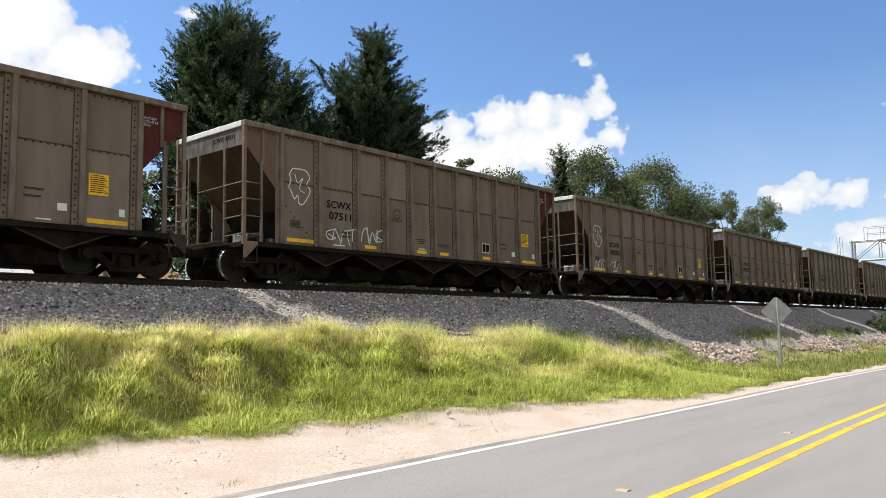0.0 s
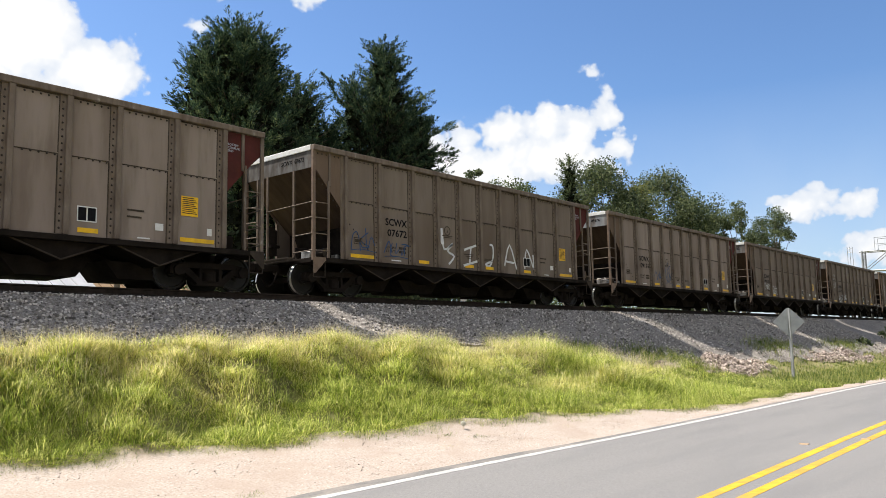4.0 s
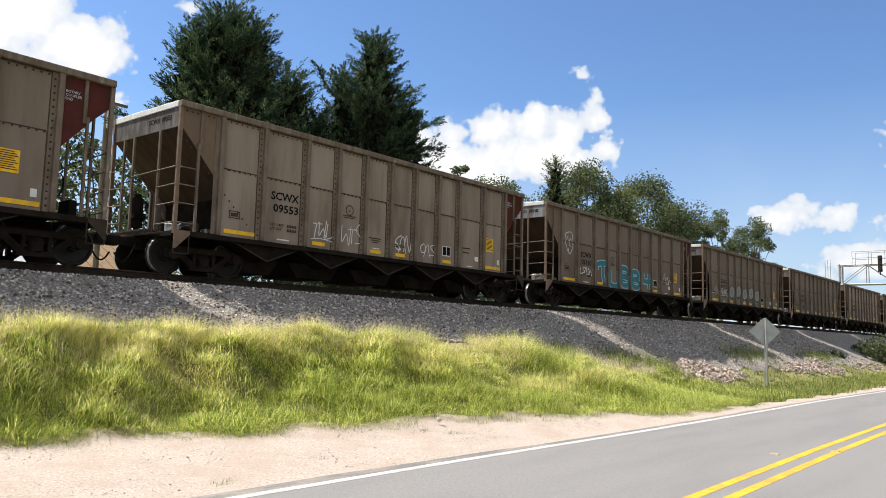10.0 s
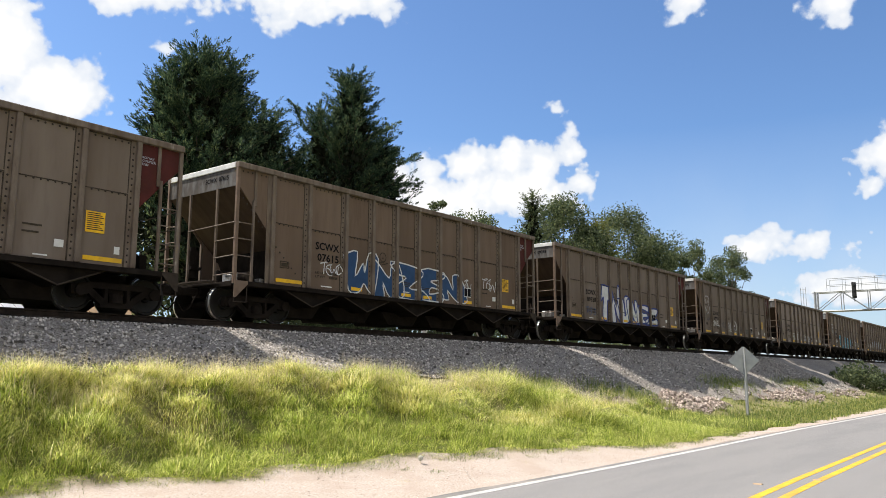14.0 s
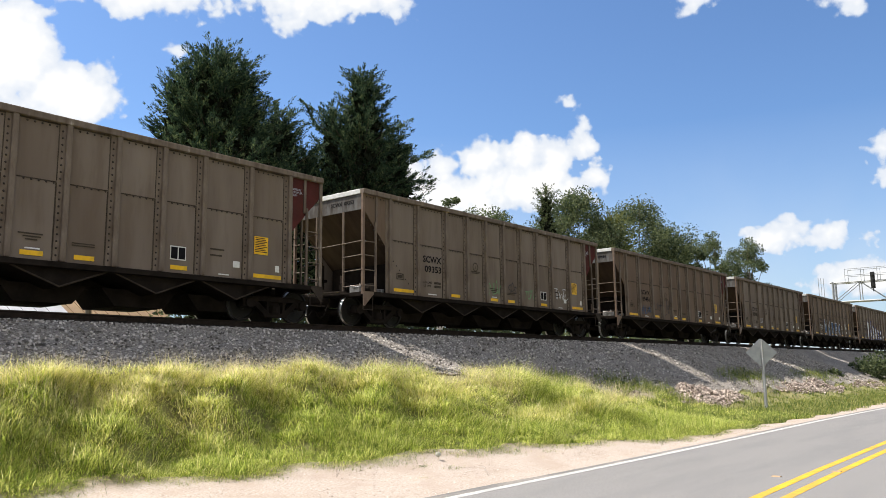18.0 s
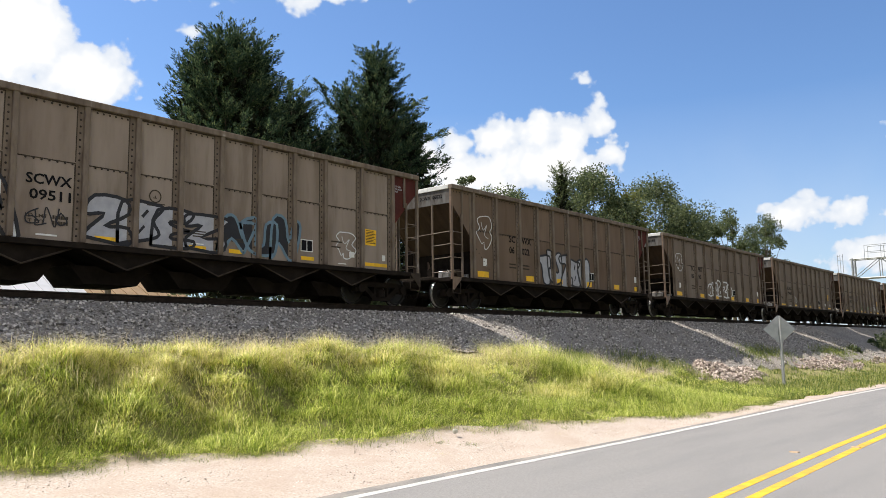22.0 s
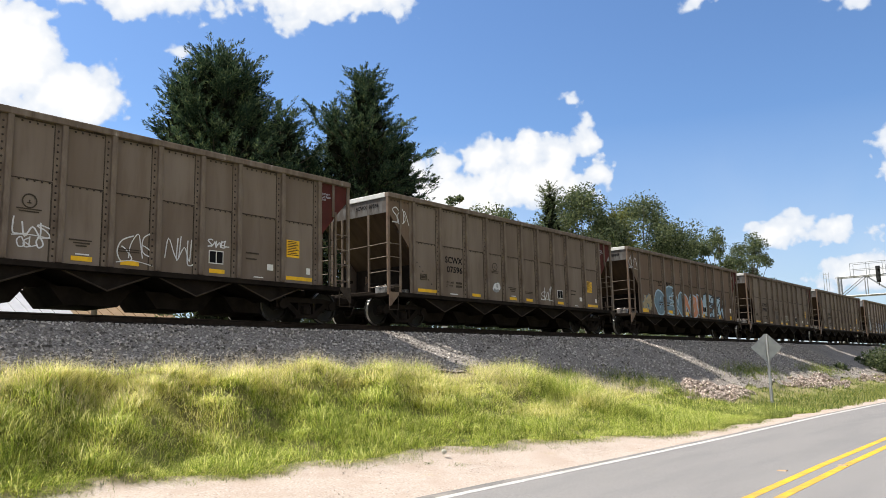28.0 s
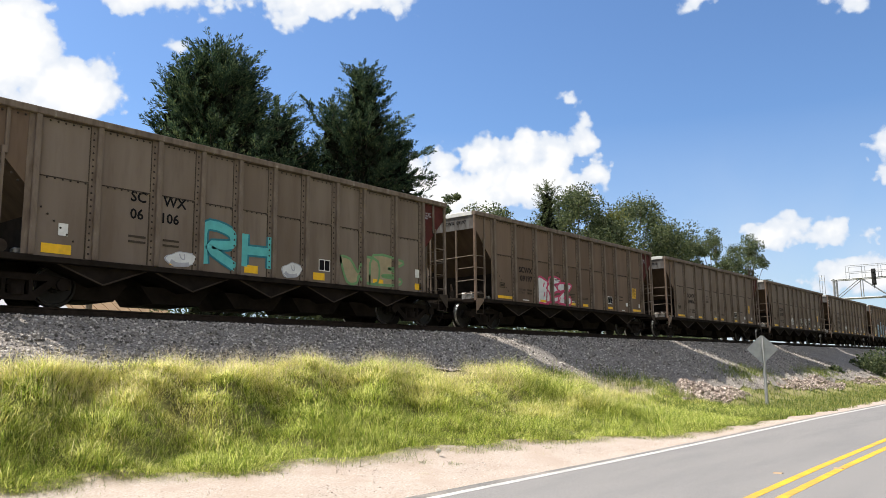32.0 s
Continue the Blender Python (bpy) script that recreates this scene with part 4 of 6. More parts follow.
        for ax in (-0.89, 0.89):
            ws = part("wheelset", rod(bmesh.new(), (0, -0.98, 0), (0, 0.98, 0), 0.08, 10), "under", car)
            ws.location = (cx + ax, 0, WHEEL_R)
            for sy in (-1, 1):
                wheel = part("wheel", wheel_mesh(sy), "wheel", ws, "steel wheel with a polished rim")
                wheel.data.materials.append(M["tread"])
                for f in wheel.data.polygons[40:60]:
                    f.material_index = 1
    return car


M["wheel"] = material("wheel_steel", [(0.007, 0.006, 0.005), (0.016, 0.013, 0.011)], 5, 0.6, 0.0, world=False)

# flat markings, all a few millimetres proud of the side sheet
MARK_Y = -SHEET_Y - 0.010
MARKS = {}


def plate(key, w, h, mat):
    """A thin painted or stuck plate with its lower left corner at the origin, shared by all cars."""
    if key not in MARKS:
        ob = part(key, boxes((0, w, -0.004, 0.0, 0, h)), mat)
        MARKS[key] = ob.data
        bpy.data.objects.remove(ob)
    return MARKS[key]


def bars(key, rows, mat):
    """Unreadable small print as plain bars: rows of x, z, width, height."""
    if key not in MARKS:
        ob = part(key, boxes(*[(x, x + w, -0.004, 0.0, z, z + h) for x, z, w, h in rows]), mat)
        MARKS[key] = ob.data
        bpy.data.objects.remove(ob)
    return MARKS[key]


def mark(car, name, me, x, z, label="", dy=0.0):
    return share(name, me, car, pose(x - HX, MARK_Y - dy, z), label)


def text(car, body, x, z, height, mat="black", width=None, key=None):
    key = key or ("text", body, height, mat)
    if key not in MARKS:
        me, w = letters(body, height, mat)
        MARKS[key] = me
        if width:
            me.transform(Matrix.Diagonal((width / w, 1, 1, 1)))
    return mark(car, "lettering", MARKS[key], x, z, "black stencilled lettering" if mat == "black" else "")


def ring_mesh():
    if "ring" not in MARKS:
        bm = bmesh.new()
        n = 24
        a = [[bm.verts.new((r * math.cos(2 * math.pi * i / n), -0.004, r * math.sin(2 * math.pi * i / n))) for i in range(n)] for r in (0.125, 0.155)]
        for i in range(n):
            bm.faces.new((a[0][i], a[0][(i + 1) % n], a[1][(i + 1) % n], a[1][i]))
        box(bm, -0.05, 0.04, -0.005, -0.003, -0.05, -0.03)
        box(bm, -0.012, 0.012, -0.005, -0.003, -0.05, 0.02)
        ob = part("round_mark", bm, "faded")
        MARKS["ring"] = ob.data
        bpy.data.objects.remove(ob)
    return MARKS["ring"]


def dress_car(car, number, old):
    """Lettering, reflectors and labels of one car. old: the series with larger yellow squares and no placard."""
    if old:
        for x, w in ((1.42, 0.62), (4.35, 0.5), (6.45, 0.42), (8.75, 0.42), (11.1, 0.45), (13.0, 0.32)):
            mark(car, "reflector", plate("square%g" % w, w, 0.2, "reflector"), x, 1.06)
        mark(car, "label_plate", plate("tag", 0.2, 0.26, "label"), 1.75, 1.45, "white service label")
        mark(car, "label_plate", plate("tag", 0.2, 0.26, "label"), 13.02, 1.45, "white service label")
        text(car, "SC", 3.32, 2.42, 0.25)
        text(car, "WX", 4.12, 2.42, 0.25)
        if number:
            text(car, number[:2], 3.32, 2.02, 0.25)
            text(car, number[2:], 4.12, 2.02, 0.25)
        for x in (3.3, 4.15):
            mark(car, "small_print", bars("print_old", [(0, 0, 0.42, 0.05), (0, 0.12, 0.42, 0.05)], "faded"), x, 1.48)
    else:
        for x, w in ((1.40, 0.92), (4.25, 0.47), (6.51, 0.46), (7.61, 0.44), (9.88, 0.44), (12.25, 0.9)):
            mark(car, "reflector", plate("strip%g" % w, w, 0.1, "reflector"), x, 1.07)
        pl = mark(car, "placard", plate("placard", 0.44, 0.47, "reflector"), 12.26, 1.68, "yellow warning placard with small dark print")
        rows = [(0.03, 0.42 - 0.045 * k, 0.3 + 0.08 * ((k * 7) % 3) / 2, 0.018) for k in range(9)]
        mark(car, "small_print", bars("placard_print", rows, "faded"), 12.26, 1.68, dy=0.006)
        text(car, "SCWX", 2.80, 2.12, 0.22, width=0.93)
        if number:
            text(car, number, 2.88, 1.80, 0.22, width=0.84)
        else:
            mark(car, "small_print", bars("number_bar", [(0.17 * k, 0, 0.13, 0.22) for k in range(5)], "faded"), 2.88, 1.80)
        mark(car, "label_plate", plate("label", 0.2, 0.16, "label"), 11.62, 1.27, "white label")
        mark(car, "label_plate", plate("label2", 0.13, 0.17, "label"), 12.95, 1.26, "white label")
        mark(car, "label_plate", plate("thin", 0.42, 0.035, "label"), 3.04, 1.07, "thin white label")
        mark(car, "label_plate", plate("thin2", 0.3, 0.03, "label"), 11.2, 1.05, "thin white label")
        mark(car, "label_plate", plate("thin2", 0.3, 0.03, "label"), 6.6, 1.2, "thin white label")
        mark(car, "round_mark", ring_mesh(), 5.62, 2.21)
        mark(car, "small_print", bars("print_a", [(0.055 * k, z, 0.04, 0.07) for z in (0, 0.115) for k in range(6)], "faded"), 3.36, 1.32)
        text(car, "LD LMT", 2.82, 1.435, 0.07, "faded", 0.44)
        text(car, "LT WT", 2.82, 1.32, 0.07, "faded", 0.38)
        mark(car, "small_print", bars("print_f", [(0, 0, 0.32, 0.02), (0, 0.17, 0.32, 0.02), (0, 0.02, 0.02, 0.15), (0.3, 0.02, 0.02, 0.15), (0.05, 0.05, 0.22, 0.09)], "faded"), 1.53, 1.46)
        mark(car, "small_print", bars("print_b", [(0, 0.12, 0.5, 0.03), (0.1, 0.06, 0.36, 0.03), (0.15, 0, 0.24, 0.03)], "faded"), 6.45, 1.38)
        mark(car, "small_print", bars("print_c", [(0, 0.05, 0.5, 0.025), (0, 0, 0.5, 0.025)], "faded"), 7.55, 1.36)
        mark(car, "small_print", bars("print_d", [(0, 0.15, 0.4, 0.04), (0, 0, 0.34, 0.04)], "faded"), 10.95, 1.5)
        mark(car, "small_print", bars("print_e", [(0, 0.05, 0.5, 0.025), (0.05, 0, 0.4, 0.025)], "faded"), 5.37, 1.98)
    x0, z0 = (8.95, 1.32) if old else (9.86, 1.30)
    mark(car, "data_box", plate("box_edge", 0.42, 0.33, "label"), x0, z0, "black data panel framed in white")
    for u in (0.025, 0.225):
        mark(car, "data_panel", plate("box_fill", 0.17 if u < 0.1 else 0.17, 0.28, "black"), x0 + u, z0 + 0.025, dy=0.004)
    t = MARKS.get("rotary") or letters("ROTARY\nCOUPLER\nEND", 0.22, "spray_silver")[0]
    MARKS["rotary"] = t
    mark(car, "lettering", t, 13.5, 3.42, "small white lettering on the red end panel", dy=-0.004)
    if number:
        me = MARKS.get(("end", number))
        if not me:
            me, w = letters("SCWX  " + number, 0.13, "black")
            me.transform(pose(0, 0, 0, 0, 0, -90))
            MARKS[("end", number)] = me
        share("lettering", me, car, pose(-HX + 0.024, -0.15, 3.66), "black lettering on the end sheet")


# ---- graffiti: strokes of paint on the side sheets ----


def ribbon(bm, pts, w, y):
    """A flat band of width w along points in x and z."""
    n = len(pts)
    prev = None
    for i, (x, z) in enumerate(pts):
        a, b = pts[max(0, i - 1)], pts[min(n - 1, i + 1)]
        dx, dz = b[0] - a[0], b[1] - a[1]
        l = math.hypot(dx, dz) or 1
        nx, nz = -dz / l * w / 2, dx / l * w / 2
        cur = (bm.verts.new((x + nx, y, z + nz)), bm.verts.new((x - nx, y, z - nz)))
        if prev:
            bm.faces.new((prev[0], prev[1], cur[1], cur[0]))
        prev = cur


def smooth_line(pts, k=5):
    """Catmull-Rom through points."""
    out = []
    for i in range(len(pts) - 1):
        p0, p1, p2, p3 = pts[max(0, i - 1)], pts[i], pts[i + 1], pts[min(len(pts) - 1, i + 2)]
        for j in range(k):
            t = j / k
            out.append(tuple(0.5 * (2 * b + (c - a) * t + (2 * a - 5 * b + 4 * c - d) * t * t + (3 * b - a - 3 * c + d) * t ** 3) for a, b, c, d in zip(p0, p1, p2, p3)))
    return out + [pts[-1]]


# quick strokes of a marker tag, in a unit square
HAND = (
    ((0, 1), (0.1, 0), (0.5, 0.65), (0.9, 0), (1, 1)), ((0, 0), (0.2, 0.7), (0.5, 1), (0.7, 0.5), (0.9, 0)), ((0.9, 0.85), (0.5, 1), (0.15, 0.75), (0.6, 0.45), (0.8, 0.15), (0.1, 0)),
    ((0.1, 1), (0.05, 0.4), (0.15, 0), (0.9, 0.12)), ((0.5, 1), (0.05, 0.6), (0.35, 0), (0.9, 0.35), (0.55, 1)), ((0, 0), (0.12, 1), (0.5, 0.4), (0.8, 0), (0.92, 1)),
    ((0, 0.92), (0.6, 1), (1, 0.95), (0.5, 0.9), (0.42, 0)), ((0.9, 1), (0.3, 0.75), (0.1, 0.45), (0.35, 0.05), (0.95, 0.1), (0.6, 0.4), (0.2, 0.5)))
RINGS = {
    "T": ((0, 1), (0, 0.62), (0.3, 0.6), (0.26, 0), (0.74, 0), (0.7, 0.58), (1, 0.62), (1, 1)),
    "U": ((0, 1), (0.02, 0.22), (0.3, 0), (0.75, 0), (1, 0.25), (1, 1), (0.66, 1), (0.64, 0.42), (0.36, 0.42), (0.34, 1)),
    "N": ((0, 0), (0, 1), (0.35, 1), (0.65, 0.5), (0.65, 1), (1, 1), (1, 0), (0.68, 0), (0.35, 0.45), (0.33, 0)),
    "W": ((0, 1), (0.05, 0), (0.36, 0), (0.5, 0.25), (0.64, 0), (0.95, 0), (1, 1), (0.72, 1), (0.66, 0.45), (0.5, 0.7), (0.34, 0.45), (0.28, 1)),
    "E": ((0, 0), (0, 1), (1, 1), (0.95, 0.74), (0.5, 0.72), (0.5, 0.62), (0.85, 0.6), (0.85, 0.42), (0.5, 0.4), (0.5, 0.28), (1, 0.28), (0.95, 0)),
    "Z": ((0, 0), (0.05, 0.3), (0.5, 0.66), (0, 0.66), (0.05, 1), (1, 1), (0.95, 0.72), (0.5, 0.32), (1, 0.32), (1, 0)),
    "B": ((0, 0), (0, 1), (0.6, 1), (0.95, 0.8), (0.8, 0.54), (1, 0.3), (0.7, 0)),
    "O": ((0.1, 0.15), (0, 0.55), (0.2, 0.95), (0.6, 1), (0.95, 0.75), (1, 0.3), (0.7, 0), (0.35, 0))}
RUNES = (
    (((0.08, 1.35), (0.12, 1.0), (0.16, 0.75)), ((0.16, 1.2), (0.25, 0.55), (0.75, 0.8), (0.45, 0.5), (0.82, 0.32), (0.5, 0.0))),
    (((0.1, 0.62), (0.85, 0.85)), ((0.52, 0.76), (0.42, 0.1)), ((0.05, 0.0), (0.9, 0.22))),
    (((0.4, 0.95), (0.6, 0.9), (0.6, 0.45), (0.38, 0.08), (0.1, 0.12), (0.5, 0.28)),),
    (((0.05, 0.15), (0.42, 1.05), (0.88, 0.05)), ((0.1, 0.35), (0.72, 0.3))),
    (((0.15, 0.1), (0.32, 0.95), (0.78, 0.2)), ((0.85, 0.1), (0.78, 0.75))))


STROKES = {
    "R": [[(0, 0), (0, 1), (0.6, 0.95), (0.65, 0.6), (0.1, 0.48), (0.75, 0)]],
    "H": [[(0, 0), (0.02, 1)], [(0.7, 0), (0.72, 1)], [(0.02, 0.5), (0.7, 0.52)]],
    "T": [[(0.5, 0), (0.38, 0.5), (0.4, 0.95)], [(-0.08, 0.6), (0.0, 0.92), (0.75, 1.0), (0.72, 0.8)]],
    "U": [[(0, 1), (0.02, 0.2), (0.35, 0), (0.68, 0.2), (0.7, 1)]],
    "B": [[(0.06, 0), (0, 1)], [(0.04, 0.97), (0.4, 0.96), (0.56, 0.76), (0.4, 0.56), (0.1, 0.54)], [(0.1, 0.5), (0.5, 0.46), (0.66, 0.26), (0.5, 0.04), (0.08, 0.03)]],
    "4": [[(0.1, 1), (0.05, 0.5), (0.75, 0.5)], [(0.6, 1), (0.55, 0)]],
}


def wild_strokes(r2):
    """Slanting, crossing strokes that stand for lettering nobody can read."""
    out = []
    for i in range(r2.choice((3, 3, 4))):
        u = 0.05 + 0.28 * i + r2.uniform(-0.05, 0.05)
        out.append([(u, r2.uniform(-0.02, 0.12)), (u + r2.uniform(-0.16, 0.1), r2.uniform(0.35, 0.6)), (u + r2.uniform(-0.05, 0.22), r2.uniform(0.85, 1.05))])
    z = r2.uniform(0.15, 0.85)
    out.append([(-0.08, z), (0.35, z + r2.uniform(-0.25, 0.25)), (0.85, z + r2.uniform(-0.3, 0.3))])
    return out


def paint(car, kind, x, z, w, h, col, edge=None, seed=0, shapes="WNZEU", fall=1.0):
    """One piece of graffiti. tag: thin scribble; face: wobbly closed outline; block: thick strokes with an outline; mask: filled rounded shape."""
    rnd = random.Random(seed * 31 + int(x * 10))
    layers = []
    if kind == "tag":
        bm = bmesh.new()
        n = max(3, round(w / (0.55 * h)))
        step, slant, last = w / n, rnd.uniform(-0.1, 0.3), -1
        for i in range(n):
            g = rnd.choice([k for k in range(len(HAND)) if k != last])
            last = g
            size, lift = rnd.uniform(0.75, 1.1), rnd.uniform(-0.1, 0.15)
            pts = [(i * step + (u * 1.45 + slant * v + rnd.uniform(-0.12, 0.12)) * step, h * (0.05 + lift + (0.85 * v + rnd.uniform(-0.1, 0.1)) * size)) for u, v in HAND[g]]
            ribbon(bm, smooth_line(pts, 4), rnd.uniform(0.024, 0.034), -0.0004 * i)
        if rnd.random() < 0.5:
            ribbon(bm, smooth_line([(0, -0.04 * h), (w * 0.5, 0.04 * h), (w * 1.1, -0.06 * h)]), 0.02, -0.006)
        layers = [(bm, col, 0)]
    elif kind == "face":
        side = [(0.2, 0.95), (0.75, 0.98), (0.95, 0.75), (0.8, 0.55), (0.98, 0.35), (0.72, 0.02), (0.45, 0.0), (0.42, 0.18), (0.3, 0.1), (0.12, 0.35), (0.0, 0.42), (0.16, 0.62), (0.08, 0.8), (0.2, 0.95)]
        pts = [(w * (u + rnd.uniform(-0.05, 0.05) * (0 < n < 13)), h * (v + rnd.uniform(-0.04, 0.04) * (0 < n < 13))) for n, (u, v) in enumerate(side)]
        bm = bmesh.new()
        ribbon(bm, smooth_line(pts, 3), 0.032, 0)
        ribbon(bm, smooth_line([(w * 0.3, h * 0.8), (w * 0.42, h * 0.55), (w * 0.66, h * 0.72), (w * 0.5, h * 0.4), (w * 0.74, h * 0.3)]), 0.022, -0.0005)
        layers = [(bm, col, 0)]
    elif kind == "mask":
        for grow, c, dy in ((1.12, edge, 0.0), (1.0, col, 0.0015)):
            bm = bmesh.new()
            vs = []
            for i in range(22):
                a = 2 * math.pi * i / 22
                r = 0.5 * grow * (1 + 0.16 * math.sin(2 * a + 0.6) + 0.07 * math.sin(5 * a + seed))
                vs.append(bm.verts.new((w * (0.5 + r * math.cos(a)), 0, h * (0.5 + r * math.sin(a)))))
            bm.faces.new(vs)
            layers.append((bm, c, dy))
        bm = bmesh.new()
        ribbon(bm, smooth_line([(w * 0.1, h * 0.32), (w * 0.3, h * 0.12), (w * 0.6, h * 0.14), (w * 0.8, h * 0.2)]), 0.1, 0)
        ribbon(bm, smooth_line([(w * 0.42, h * 0.85), (w * 0.5, h * 0.55), (w * 0.62, h * 0.5), (w * 0.6, h * 0.85)]), 0.03, 0)
        layers.append((bm, edge, 0.003))
    elif kind == "runes":
        for i, glyph in enumerate(RUNES):
            bm = bmesh.new()
            for j, st in enumerate(glyph):
                pts = [((i + 0.12 + 0.76 * u) * w / len(RUNES), h * v) for u, v in st]
                ribbon(bm, pts if len(pts) < 3 else smooth_line(pts, 3), 0.075 if j or i else 0.16, -0.0006 * j)
            layers.append((bm, col, 0))
    elif kind == "bubble":
        # fat touching shapes with notches, a rim and dark cuts inside
        n = len(shapes)
        step = w / n
        r2 = random.Random(seed)
        for i, ch in enumerate(shapes):
            high = h * r2.uniform(0.86, 1.06) * (1 + (fall - 1) * i / max(1, n - 1))
            low, lean = r2.uniform(-0.04, 0.04) * h, r2.uniform(-0.3, 0.3)
            at = lambda u, v: ((i - 0.08 + 1.2 * u + lean * (v - 0.4)) * step, low + v * high)
            ring = [at(u + r2.uniform(-0.13, 0.13), v + r2.uniform(-0.09, 0.09)) for u, v in RINGS[ch]]
            ring = smooth_line(ring + ring[:1], 3)[:-1]
            bm = bmesh.new()
            bm.faces.new([bm.verts.new((x_, -0.0002 * i, z_)) for x_, z_ in ring])
            layers.append((bm, col, 0.0))
            bm = bmesh.new()
            ribbon(bm, ring + ring[:2], 0.08 if edge != "white" or col == "car" else 0.045, -0.0002 * i)
            if ch in "BO":
                ribbon(bm, [at(0.45, 0.62), at(0.55, 0.8)], 0.07, -0.0012)
                ribbon(bm, [at(0.45, 0.2), at(0.56, 0.4)], 0.06, -0.0012)
            layers.append((bm, edge, 0.0015))
    else:
        n = len(shapes)
        step = w / n
        thick = min(0.25, step * 0.19) * (1 if edge else 0.45)
        for grow, c, dy in ((0.10, edge, 0.0), (0.0, col, 0.0015)):
            if not c:
                continue
            r2 = random.Random(seed)
            legible = shapes in ("RH", "TUBB4")
            k = 0
            for i, ch in enumerate(shapes):
                bm = bmesh.new()
                lift, size = r2.uniform(-0.05, 0.06) * h, r2.uniform(0.9, 1.08)
                for st in (STROKES[ch] if legible else wild_strokes(r2)):
                    pts = [(i * step + step * 0.06 + u * step * (1.05 if legible else 1.12), lift + h * (0.1 + 0.8 * v) * size) for u, v in st]
                    if len(pts) > 2 and legible:
                        pts = smooth_line(pts, 4)
                    ribbon(bm, pts, thick + grow, -0.0002 * k)
                    k += 1
                layers.append((bm, c, dy))
    for bm, c, dy in layers:
        bmesh.ops.recalc_face_normals(bm, faces=bm.faces)
        ob = part("graffiti", bm, "spray_" + c, car, c.replace("_", " ") + " spray paint")
        ob.matrix_basis = pose(x - HX, MARK_Y - 0.003 - dy, z)


